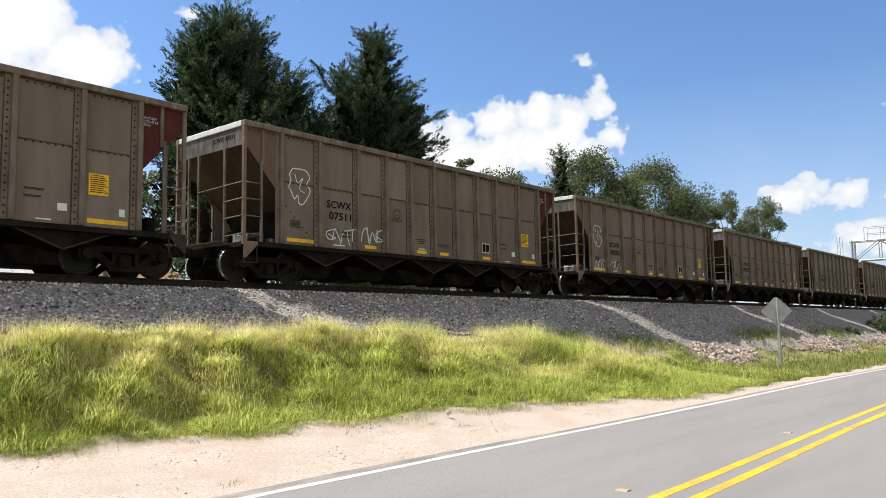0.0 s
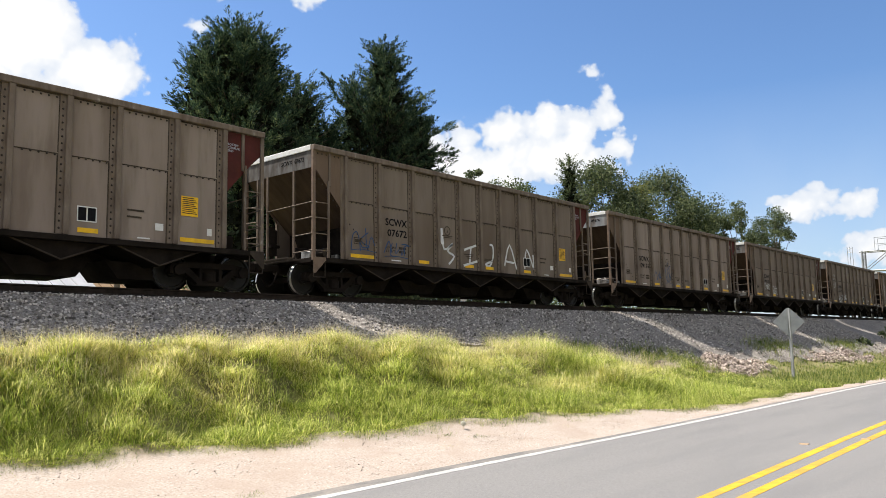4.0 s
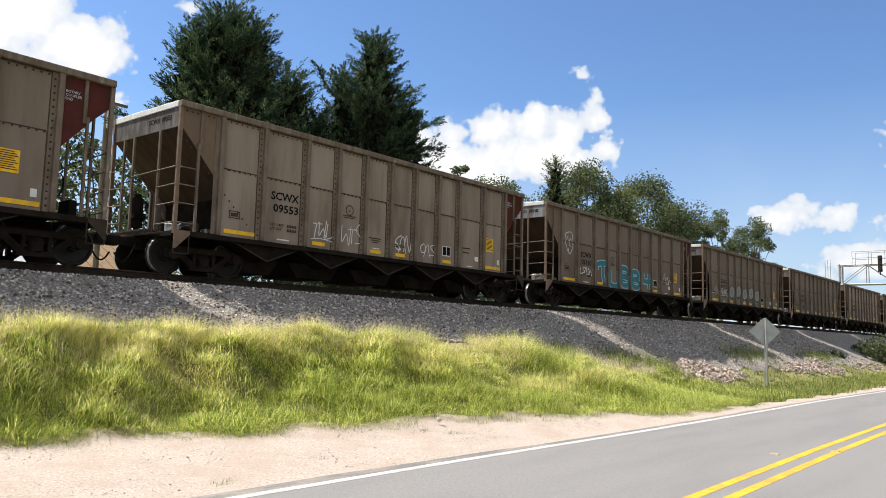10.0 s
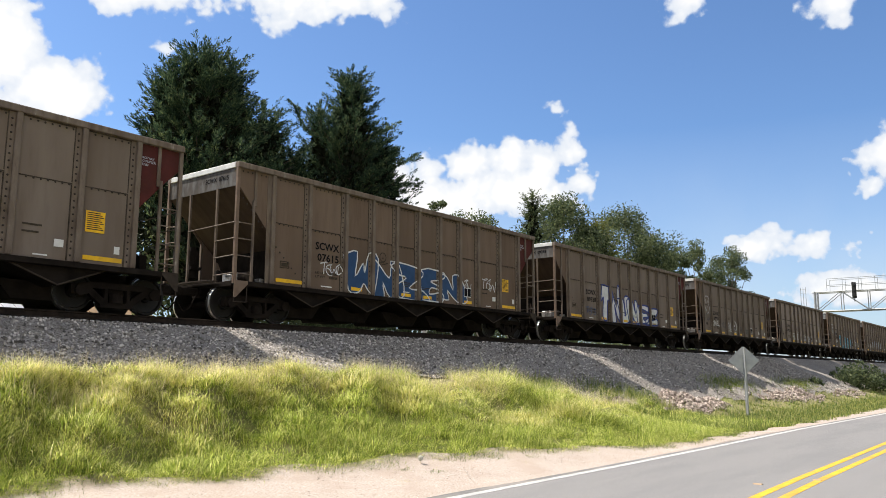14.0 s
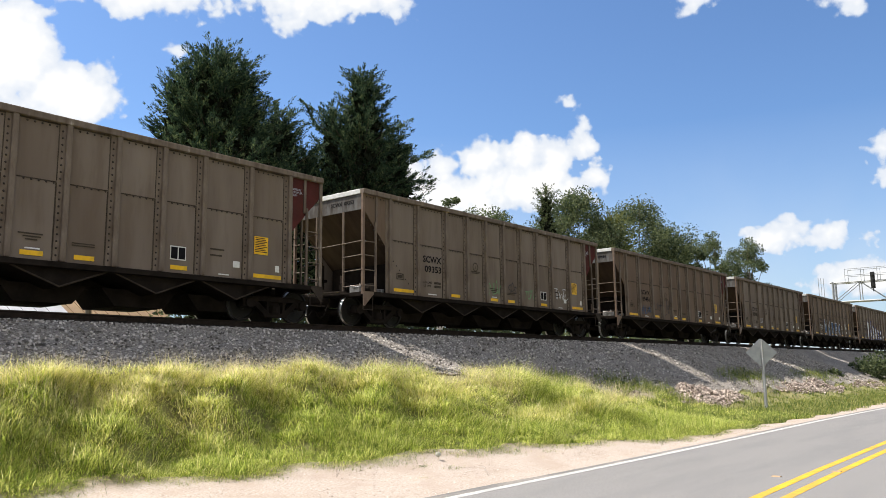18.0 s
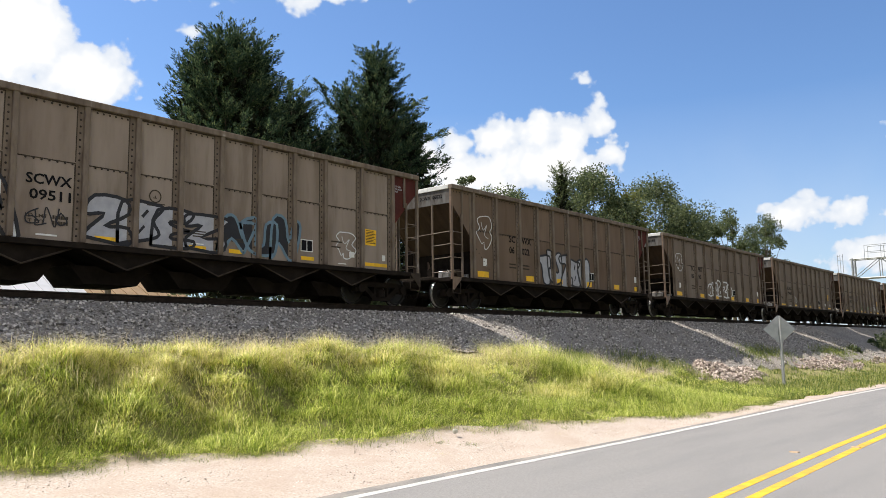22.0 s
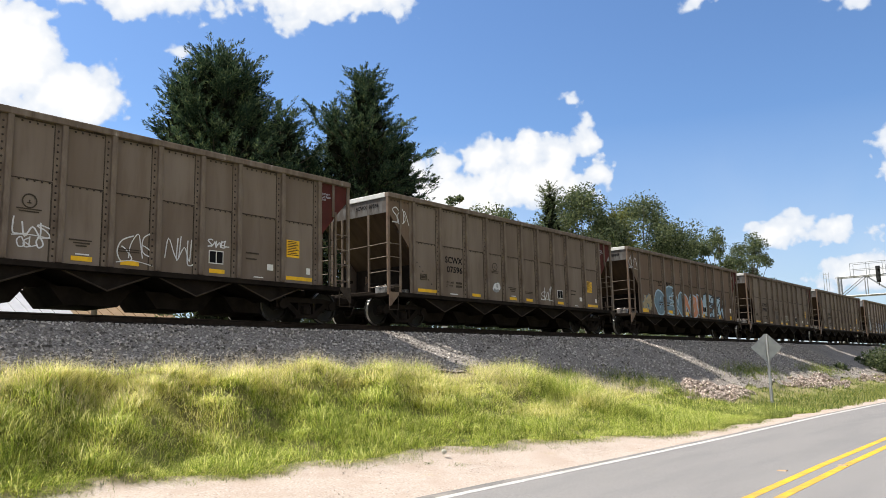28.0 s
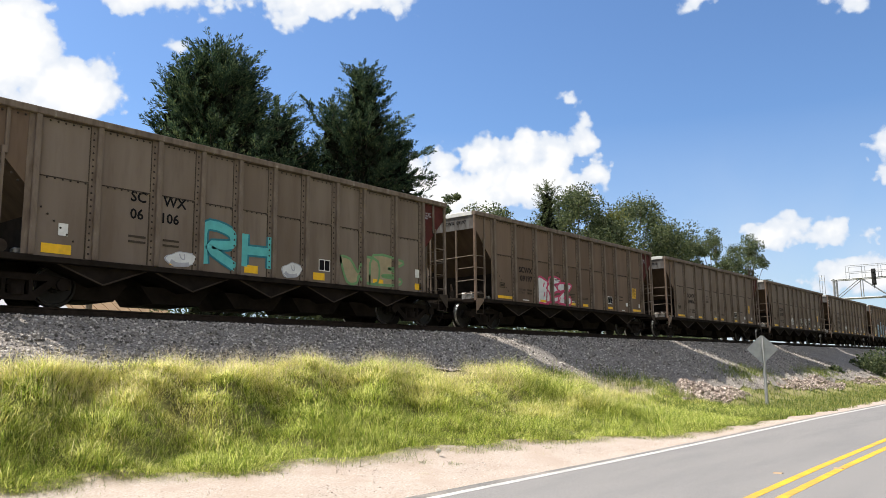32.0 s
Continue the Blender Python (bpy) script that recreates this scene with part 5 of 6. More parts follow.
# number of the car, whether it is of the older series, and its graffiti
FLEET = {
    -1: ("07511", False, [("face", 1.45, 2.15, 0.75, 0.95, "white"), ("tag", 2.75, 1.15, 1.1, 0.5, "white"), ("tag", 4.1, 1.2, 0.8, 0.5, "white")]),
    -2: (None, False, [("face", 1.4, 2.1, 0.7, 0.9, "white"), ("tag", 1.5, 1.1, 0.7, 0.5, "white"), ("tag", 2.8, 1.2, 0.9, 0.4, "white")]),
    0: ("09102", False, [("tag", 2.75, 1.45, 0.9, 0.4, "white"), ("tag", 4.1, 1.2, 0.85, 0.55, "white")]),
    1: ("09176", False, [("tag", 4.15, 1.35, 0.85, 0.5, "blue"), ("tag", 5.25, 1.2, 0.85, 0.95, "blue")]),
    2: ("07672", False, [("tag", 1.4, 1.3, 0.9, 0.6, "blue"), ("tag", 2.75, 1.2, 0.9, 0.4, "blue"), ("runes", 5.1, 1.13, 5.7, 0.85, "white")]),
    3: ("09529", False, [("tag", 4.1, 1.35, 0.95, 0.5, "blue"), ("tag", 5.3, 1.2, 0.8, 0.7, "blue")]),
    4: ("07657", False, [("tag", 2.75, 1.3, 0.9, 0.45, "blue"), ("tag", 4.15, 1.3, 0.8, 0.5, "blue")]),
    5: ("07757", False, [("tag", 1.4, 1.4, 0.9, 0.5, "white"), ("tag", 2.8, 1.4, 0.9, 0.45, "white")] + [("mask", 4.1 + 1.13 * k, 1.2 + 0.1 * (k % 2), 0.85, 0.85, "grey", "black", k) for k in range(5)]),
    6: ("09150", False, [("face", 1.5, 2.2, 0.7, 0.85, "white"), ("tag", 2.75, 1.4, 0.9, 0.35, "white"), ("block", 4.22, 1.02, 5.5, 0.98, "teal", "pale_blue", 2, "TUBB4"), ("tag", 11.0, 1.5, 0.9, 0.5, "white")]),
    7: ("09553", False, [("tag", 4.2, 1.25, 0.7, 0.5, "white"), ("tag", 5.3, 1.2, 0.8, 0.6, "white"), ("tag", 7.5, 1.2, 0.7, 0.6, "white"), ("tag", 8.7, 1.2, 0.7, 0.45, "white")]),
    8: ("07776", False, [("face", 1.4, 2.2, 0.8, 1.0, "white"), ("tag", 1.5, 1.75, 0.8, 0.4, "black"), ("tag", 2.75, 1.5, 1.0, 0.4, "white"), ("tag", 4.2, 1.4, 0.8, 0.4, "black"), ("tag", 5.3, 1.25, 0.75, 0.55, "white"), ("tag", 6.4, 1.3, 0.8, 0.6, "white"), ("tag", 7.5, 1.35, 0.6, 0.3, "black"), ("tag", 8.6, 1.2, 0.8, 0.4, "black")]),
    9: ("09338", False, [("tag", 2.75, 1.2, 0.9, 0.4, "blue"), ("bubble", 4.15, 1.05, 6.2, 1.55, "white", "navy", 5, "TNUNEZ", 0.5)]),
    10: ("07615", False, [("tag", 3.0, 1.45, 0.8, 0.4, "white"), ("bubble", 4.1, 1.05, 5.6, 1.1, "blue", "white", 6, "WNZEN", 0.8), ("tag", 9.7, 1.3, 0.5, 0.7, "white"), ("tag", 10.9, 1.6, 0.8, 0.5, "white")]),
    11: (None, False, [("tag", 4.2, 1.4, 0.6, 0.3, "silver")]),
    12: ("09456", False, [("tag", 2.7, 1.2, 1.0, 0.4, "blue"), ("tag", 4.2, 1.4, 0.8, 0.4, "black"), ("tag", 5.3, 1.2, 0.8, 0.7, "black")]),
    13: ("09353", False, [("tag", 6.4, 1.3, 0.8, 0.5, "green"), ("tag", 7.6, 1.4, 0.5, 0.4, "black"), ("tag", 8.7, 1.25, 0.6, 0.45, "green"), ("tag", 10.9, 1.4, 1.0, 0.4, "white")]),
    14: ("09460", False, [("tag", 4.15, 1.3, 0.6, 0.45, "white")]),
    15: ("06195", True, [("face", 1.4, 2.3, 0.9, 0.9, "white"), ("bubble", 5.4, 1.2, 3.4, 0.75, "car", "white", 7, "OUBZO")]),
    16: ("06022", True, [("face", 1.4, 2.1, 0.9, 1.1, "white"), ("bubble", 5.3, 1.05, 3.6, 1.15, "silver", "black", 8, "TUZBU")]),
    17: ("09511", False, [("face", 1.4, 2.2, 0.7, 0.8, "white"), ("bubble", 1.3, 1.1, 1.2, 1.0, "white", "black", 9, "WN"), ("tag", 2.8, 1.25, 0.8, 0.4, "black"), ("bubble", 4.1, 1.1, 3.2, 0.9, "silver", "black", 10, "ZBEZ"), ("bubble", 7.4, 1.1, 2.3, 0.9, "black", "slate", 11, "NUN"), ("face", 11.1, 1.2, 0.8, 0.8, "white")]),
    18: ("09370", False, [("tag", 1.5, 1.4, 0.4, 0.3, "black")]),
    19: ("09586", False, [("tag", 5.4, 1.4, 0.6, 0.6, "black"), ("tag", 7.5, 1.3, 0.85, 0.45, "white")]),
    20: ("06049", True, [("tag", 0.15, 3.1, 0.8, 0.6, "white"), ("block", 1.5, 1.1, 1.0, 0.9, "sand", "slate", 12, "E"), ("bubble", 2.9, 1.1, 3.2, 1.15, "slate", "pale_blue", 13, "OEN"), ("bubble", 6.4, 1.1, 2.6, 1.1, "orange", "pale_blue", 14, "NBO"), ("bubble", 9.2, 1.1, 3.0, 1.1, "pale_blue", "black", 15, "EZW")]),
    21: ("07596", False, [("tag", 0.2, 3.05, 0.8, 0.7, "white"), ("mask", 5.5, 1.3, 0.4, 0.35, "white", "grey", 3), ("tag", 8.6, 1.2, 0.85, 0.55, "white")]),
    22: ("07552", False, [("tag", 5.3, 1.5, 0.7, 0.4, "white"), ("tag", 5.4, 1.25, 0.5, 0.25, "white"), ("tag", 7.5, 1.15, 0.8, 0.8, "white"), ("tag", 8.7, 1.15, 0.8, 0.75, "white"), ("tag", 9.8, 1.7, 0.6, 0.2, "white")]),
    23: ("09416", False, []),
    24: ("09197", False, [("bubble", 4.15, 1.08, 2.3, 1.05, "white", "pink", 16, "BEZ", 0.85)]),
    25: ("06106", True, [("block", 5.2, 1.05, 2.3, 1.1, "aqua", "teal", 17, "RH"), ("mask", 4.3, 1.05, 0.7, 0.35, "white", "silver", 5), ("mask", 7.7, 1.05, 0.6, 0.4, "white", "silver", 6), ("bubble", 10.0, 1.1, 2.2, 0.8, "sand", "green", 18, "WE")]),
}
M["spray_car"] = M["car"]

prototype = build_car()
cars = {}
for k in range(-8, 29):
    cars[k] = prototype if k == -8 else copy_thing(prototype, pose(0, TRACK_Y, RAIL_Z))
for k, car in cars.items():
    number, old, art = FLEET.get(k, (None, k % 5 == 3, []))
    dress_car(car, number, old)
    for i, a in enumerate(art):
        a = list(a) + [None] * (10 - len(a))
        paint(car, a[0], a[1], a[2], a[3], a[4], a[5], a[6], a[7] or (k * 7 + i), a[8] or "WNZEU", a[9] or 1.0)
    coat = "car_grey" if k in (1, 3, 7, 17) else "car_brown" if k in (10, 12, 16, 20, 24) else ""
    if k in (6, 1, 17):
        for ob in car.children:
            if ob.material_slots and ob.material_slots[0].material is M["dark_header"]:
                ob.material_slots[0].link = "OBJECT"
                ob.material_slots[0].material = M["header"]
    if coat:
        for ob in car.children:
            if ob.type == "MESH" and ob.material_slots[0].material is M["car"]:
                ob.material_slots[0].link = "OBJECT"
                ob.material_slots[0].material = M[coat]
    if art:
        tagged(car, "dusty brown-grey steel coal hopper car with %s graffiti" % art[-1][5].replace("_", " "))
    elif old:
        tagged(car, "dusty brown-grey steel hopper car with large yellow squares")

# ---- roadside things ----


def road_sign():
    ob = thing("road_sign", "plain grey back of a diamond road sign on a post", "road sign", (29.45, 9.15, 0.02))
    bm = bmesh.new()
    prism(bm, [(-0.03, -0.1), (0.03, -0.1), (0.03, 2.5), (-0.03, 2.5)], -0.02, 0.02)
    box(bm, -0.045, -0.03, -0.03, 0.03, -0.1, 2.48)
    box(bm, 0.03, 0.045, -0.03, 0.03, -0.1, 2.48)
    p = part("post", bm, "galv", ob)
    p.matrix_basis = pose(0, 0, 0, 0, 0, 62)
    bm = bmesh.new()
    d, c = 0.54, 0.05
    prism(bm, [(-d, 0), (-c, -d + c), (c, -d + c), (d, 0), (c, d - c), (-c, d - c)], -0.004, 0.004)
    p = part("sign_plate", bm, "galv", ob, "plain grey back of the sign plate")
    p.matrix_basis = pose(0.03, 0.04, 2.02, 0, 0, -62)
    bm = rods(((0, -0.05, 2.2), (0, 0.05, 2.2)), ((0, -0.05, 1.8), (0, 0.05, 1.8)), r=0.015)
    p = part("bolt", bm, "galv", ob)
    p.matrix_basis = pose(0, 0, 0, 0, 0, -62)
    return ob


road_sign()


def milepost():
    ob = thing("milepost", "white railway milepost with the number 14 beyond the track", "milepost", (25.0, 20.6, 2.4))
    bm = bmesh.new()
    box(bm, -0.03, 0.03, -0.02, 0.02, 0, 0.9)
    part("post", bm, "galv", ob)
    bm = bmesh.new()
    prism(bm, [(-0.2, 0.8), (0.16, 0.8), (0.26, 0.97), (0.16, 1.16), (-0.2, 1.16)], -0.03, -0.022)
    part("plate", bm, "plate_white", ob)
    me, w = letters("14", 0.24)
    share("lettering", me, ob, pose(-0.14, -0.034, 0.86))
    return ob


milepost()

# reflective studs beside the centre lines
for x, y in ((11.9, 3.62), (12.9, 3.06), (24.0, 3.62), (7.0, 3.62)):
    ob = thing("road_stud", "small dull orange raised pavement marker beside the centre line", "road stud", (x, y, 0.03), "road studs")
    bm = bmesh.new()
    prism(bm, [(-0.045, 0), (-0.03, 0.012), (0.03, 0.012), (0.045, 0)], -0.06, 0.06)
    part("stud", bm, "stud", ob)

# pale round puffball-like seed head at the foot of the bank
ob = thing("seed_head", "small pale round seed head at the edge of the gravel", "weed", (9.75, 8.1, 0.14))
part("stem", rods(((0, 0, 0), (0.01, 0, 0.09)), r=0.004), "dry", ob)
bm = bmesh.new()
bmesh.ops.create_icosphere(bm, subdivisions=2, radius=0.042, matrix=pose(0.01, 0, 0.13))
for v in bm.verts:
    v.co += v.normal * 0.008 * noise.noise(v.co * 60)
part("head", bm, "seed", ob)

# ---- signal bridge ----


def gantry():
    X, Y0, Y1 = 107.5, 24.0, 6.0
    ob = thing("signal_bridge", "galvanised steel truss signal bridge over the railway", "signal bridge", (X, Y0, 0))
    zb, zt, zh = 9.2, 11.6, 13.2
    W = Y0 - Y1
    for yy_ in (0, -W):
        bm = bmesh.new()
        for dx in (-0.7, 0.7):
            rod(bm, (dx, yy_, 2.0 if yy_ == 0 else 0.0), (dx, yy_, zt + 0.1), 0.14, 8)
        for k in range(6):
            a = 2.6 + 1.5 * k
            rod(bm, (-0.7, yy_, a), (0.7, yy_, a + 1.4), 0.05, 5)
        part("mast", bm, "galv", ob)
    for z in (zb, zt):
        for dx in (-0.7, 0.7):
            part("truss_chord", rods(((dx, 0.3, z), (dx, -W - 0.3, z)), r=0.1, n=6), "galv", ob)
    for dx in (-0.7, 0.7):
        n = 6
        for k in range(n):
            a, b = -W * k / n, -W * (k + 1) / n
            part("truss_post", rods(((dx, a, zb), (dx, a, zt)), r=0.06, n=5), "galv", ob)
            part("truss_brace", rods(((dx, a, zt if k % 2 else zb), (dx, b, zb if k % 2 else zt)), r=0.05, n=5), "galv", ob)
    bm = bmesh.new()
    for k in range(9):
        a = -1.5 - 1.8 * k
        rod(bm, (0.9, a, zt), (0.9, a, zh), 0.03, 5)
        rod(bm, (-0.9, a, zt), (-0.9, a, zh), 0.03, 5)
    for z in (zh, zt + 0.8):
        for dx in (-0.9, 0.9):
            rod(bm, (dx, -1.5, z), (dx, -1.5 - 1.8 * 8, z), 0.03, 5)
    part("walkway_rail", bm, "galv", ob)
    bm = bmesh.new()
    for k in range(3):
        rod(bm, (-0.9, 1.0 + 0.3 * k, zb + 0.2), (-0.9, 1.0 + 0.3 * k, zh - 0.9), 0.03, 5)
    for z in (zb + 0.5, zt, zt + 0.5):
        rod(bm, (-0.9, 1.0, z), (-0.9, 1.6, z), 0.025, 5)
    part("ladder", bm, "galv", ob)
    for yy_ in (-4.6, -10.5):
        bm = boxes((-1.25, -1.0, yy_ - 0.24, yy_ + 0.24, zt - 1.0, zt + 1.0), bevel=0.05)
        for k in range(3):
            rod(bm, (-1.5, yy_, zt - 0.65 + 0.65 * k), (-1.25, yy_, zt - 0.65 + 0.65 * k), 0.14, 10)
        rod(bm, (-1.1, yy_, zt - 1.4), (-1.1, yy_, zt), 0.06, 6)
        part("signal_head", bm, "dark_metal", ob, "black signal head")
    return ob


gantry()

# ---- buildings beyond the track ----


def shed(name, label, x0, x1, y0, y1, z0, z1, rise, wall, roof):
    """A low building whose ridge runs along the railway; its roof slopes down towards it."""
    ob = thing(name, label, "building", ((x0 + x1) / 2, (y0 + y1) / 2, z0))
    hx, hy, h = (x1 - x0) / 2, (y1 - y0) / 2, z1 - z0
    part("wall", boxes((-hx, hx, -hy, -hy + 0.2, 0, h)), wall, ob)
    part("wall", boxes((-hx, hx, hy - 0.2, hy, 0, h)), wall, ob)
    for sx in (-1, 1):
        bm = bmesh.new()
        prism(bm, [(-hy + 0.2, 0), (hy - 0.2, 0), (hy - 0.2, h), (0, h + rise - 0.1), (-hy + 0.2, h)], 0, 0.2)
        p = part("wall", bm, wall, ob)
        p.matrix_basis = pose(sx * (hx - 0.1) + 0.1, 0, 0, 0, 0, 90)
    tilt, run = math.degrees(math.atan2(rise, hy)), math.hypot(hy, rise) + 0.3
    for sy in (-1, 1):
        slope = part("roof", boxes((-hx - 0.2, hx + 0.2, -run, 0, 0, 0.08)), roof, ob)
        slope.matrix_basis = pose(0, 0, h + rise, 0, 0, 0 if sy < 0 else 180) @ pose(0, 0, 0, tilt)
        if sy < 0:
            me = None
            for k in range(int(2 * hx / 0.62)):
                x = -hx + 0.3 + k * 0.62
                if me is None:
                    p = part("roof_rib", boxes((-0.04, 0.04, -run, -0.05, 0.08, 0.13)), roof, slope)
                    p.location, me = (x, 0, 0), p.data
                else:
                    share("roof_rib", me, slope, pose(x, 0, 0))
    return ob


shed("metal_shed", "white metal shed with a ribbed white roof beyond the railway", 5.0, 18.4, 39.4, 49, 2.0, 4.5, 2.4, "siding_white", "siding_white")
shed("low_building", "low building with a tan roof beyond the railway", 18.7, 24.3, 39.4, 47, 2.0, 4.4, 1.9, "wall_tan", "wall_tan")

ob = thing("utility_pole", "wooden utility pole with a grey transformer", "utility pole", (19.4, 39.0, 2.0))
part("pole", rod(bmesh.new(), (0, 0, 0), (0, 0, 11.6), 0.16, 10, 0.11), "pole_wood", ob)
part("transformer", rod(bmesh.new(), (0.1, -0.4, 9.8), (0.1, -0.4, 11.0), 0.26, 12), "galv", ob)
part("crossarm", boxes((-1.1, 1.1, -0.06, 0.06, 11.2, 11.34)), "pole_wood", ob)

# ---- trees ----


def leaf_quads(centres, size, updown, rnd, flat=0.0, aspect=1.0, out=None, droop=0.0):
    """Leaf faces at the given centres; out: rough directions in which the leaves point."""
    n = len(centres)
    d = rnd.normal(size=(n, 3))
    if out is not None:
        d = d * (1 - flat) + out * flat * 2.2
    d[:, 2] += updown
    d /= np.linalg.norm(d, axis=1)[:, None]
    u = np.cross(d, rnd.normal(size=(n, 3)))
    u /= np.linalg.norm(u, axis=1)[:, None] + 1e-9
    L = (size * rnd.uniform(0.6, 1.3, n))[:, None]
    W = L * aspect
    p = centres
    v = np.stack([p - u * W * 0.12, p + d * L * 0.45 - u * W * 0.5, p + d * L, p + d * L * 0.45 + u * W * 0.5], 1)
    return v.reshape(-1, 3), np.arange(4 * n).reshape(n, 4)


def conifer(name, label, at, leaders, seed, limbs=(), mat="cedar", leaf=0.165, per=1.0, bare=0.5, spray=1.0):
    """Trunks with limbs that carry fans of feathery sprays. leaders: offset x, y, height, radius and taper; limbs: tips of single long limbs. bare: share of the height that stays thinly clad."""
    rnd = np.random.default_rng(seed)
    ob = thing(name, label, "tree", at)
    bm = bmesh.new()
    C, O, S, inner = [], [], [], []

    def plume(root, way, ln, m=62):
        u = rnd.random(m) ** 0.85
        wide = 0.17 * ln * np.sqrt(np.maximum(0.02, 1 - u)) * (0.45 + 0.8 * u)
        c = root + way * (ln * u)[:, None] + rnd.normal(0, 0.55, (m, 3)) * wide[:, None]
        C.append(c)
        d = way * 0.8 + (c - root - way * (ln * u)[:, None]) / (wide[:, None] + 0.02) * 0.4 + rnd.normal(0, 0.22, (m, 3))
        O.append(d / np.linalg.norm(d, axis=1)[:, None])
        S.append(np.full(m, leaf))

    def limb(base, tip, thin):
        base, tip = np.array(base), np.array(tip)
        way = tip - base
        reach = np.linalg.norm(way)
        way = way / reach
        bow = np.array([0, 0, -0.07 * reach])
        at_ = lambda f: base + (tip - base) * f + bow * math.sin(math.pi * f)
        for f in (0, 0.45):
            rod(bm, at_(f), at_(f + 0.45), 0.05 * (1 - f), 4, 0.028 * (1 - f))
        side = np.cross(way, (0, 0, 1.0))
        n = int((3 + 2.6 * reach) * (0.3 if thin else 1))
        for j in range(n):
            f = 1 - 0.82 * rnd.random() ** 1.3
            sg = -1 if j % 2 else 1
            w = way * rnd.uniform(0.55, 1.0) + side * sg * rnd.uniform(0.1, 0.85) + np.array([0, 0, rnd.uniform(-0.1, 0.5)])
            w = w / np.linalg.norm(w)
            plume(at_(f) + rnd.normal(0, 0.1, 3), w, spray * (0.5 + 0.5 * rnd.random()) * (1.2 - 0.3 * f))
        plume(at_(0.93), way + np.array([0, 0, 0.2]), spray * 1.05)

    for tx, ty, H, R, taper in leaders:
        rod(bm, (tx * 0.3, ty * 0.3, 0), (tx, ty, H * 0.98), 0.018 * H, 8, 0.03)
        for z in np.linspace(0.9, 0.995, 10):
            a = rnd.uniform(0, 2 * math.pi)
            plume(np.array([tx, ty, H * z - 0.3]), np.array([0.4 * math.cos(a), 0.4 * math.sin(a), 0.85]), spray * 0.6)
        nb = int(17 * per * R * H / 16)
        for b in range(nb):
            q = bare * 0.4 + (1 - bare * 0.4 - 0.04) * ((b + rnd.random()) / nb) ** 0.62
            thin = q < bare
            if thin and b % 2:
                continue
            az = b * 2.39996 + rnd.normal(0, 0.35)
            reach = max(0.35, R * (1 - q) ** taper * (0.72 + 0.38 * rnd.random() ** 2) - 0.2)
            up = 0.05 + 0.4 * q + 0.2 * rnd.random()
            base = (tx * (0.3 + 0.7 * q), ty * (0.3 + 0.7 * q), max(1.0, H * q - reach * up))
            limb(base, (base[0] + math.cos(az) * reach, base[1] + math.sin(az) * reach, base[2] + up * reach), thin)
        # dark leaf faces fill the crown; the shade inside is in their colour
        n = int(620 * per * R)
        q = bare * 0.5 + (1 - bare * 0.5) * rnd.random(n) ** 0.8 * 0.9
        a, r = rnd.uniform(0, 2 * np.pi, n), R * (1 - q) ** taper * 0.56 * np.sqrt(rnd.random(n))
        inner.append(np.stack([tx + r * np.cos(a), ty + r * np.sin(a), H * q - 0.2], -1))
    for base, tip in limbs:
        limb(base, tip, False)
        b, t_ = np.array(base), np.array(tip)
        limb(b, b + (t_ - b) * 0.8 + np.array([0, -0.7, 0.1]), False)
        limb(b, b + (t_ - b) * 0.7 + np.array([0, 0.8, 0.35]), False)
    C, O, S = np.concatenate(C), np.concatenate(O), np.concatenate(S)
    part("trunk", bm, "bark", ob)
    v, f = leaf_quads(C, S, 0.1, rnd, 0.78, 0.26, O)
    array_mesh("crown", v, f, mat, ob)
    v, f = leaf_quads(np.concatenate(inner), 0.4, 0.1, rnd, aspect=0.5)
    array_mesh("inner_foliage", v, f, "crown_shade", ob)
    return ob


conifer("cedar_tree", "large dark green cedar tree with several leaders", (21.0, 31.3, 2.1), ((0.2, 0, 15.3, 7.6, 0.72), (-1.2, 0.4, 14.1, 4.4, 0.72), (1.5, -0.3, 14.9, 4.8, 0.72)), 3, per=1.1)
conifer("cedar_tree", "dark green cedar tree with a pointed top", (30.8, 31.0, 2.1), ((0.1, 0, 16.9, 6.6, 0.85), (-2.0, 0.3, 14.2, 2.6, 0.7), (2.5, 0.2, 13.7, 5.6, 0.62)), 8,
        limbs=(((0.5, 0, 11.4), (5.4, -0.2, 12.6)), ((0.5, 0, 10.2), (4.9, -0.4, 10.8)), ((0.3, 0, 13.0), (3.3, 0.1, 14.0)), ((-0.6, 0, 11.6), (-4.0, -0.2, 13.1)), ((0.5, 0.2, 12.0), (4.4, 0.9, 12.9))), per=1.1)
conifer("cedar_tree", "dark green bushy cedar tree", (25.6, 32.3, 2.1), ((0.1, 0, 13.6, 5.4, 0.6), (2.3, 0.2, 11.9, 5.0, 0.6)), 12, per=1.1)


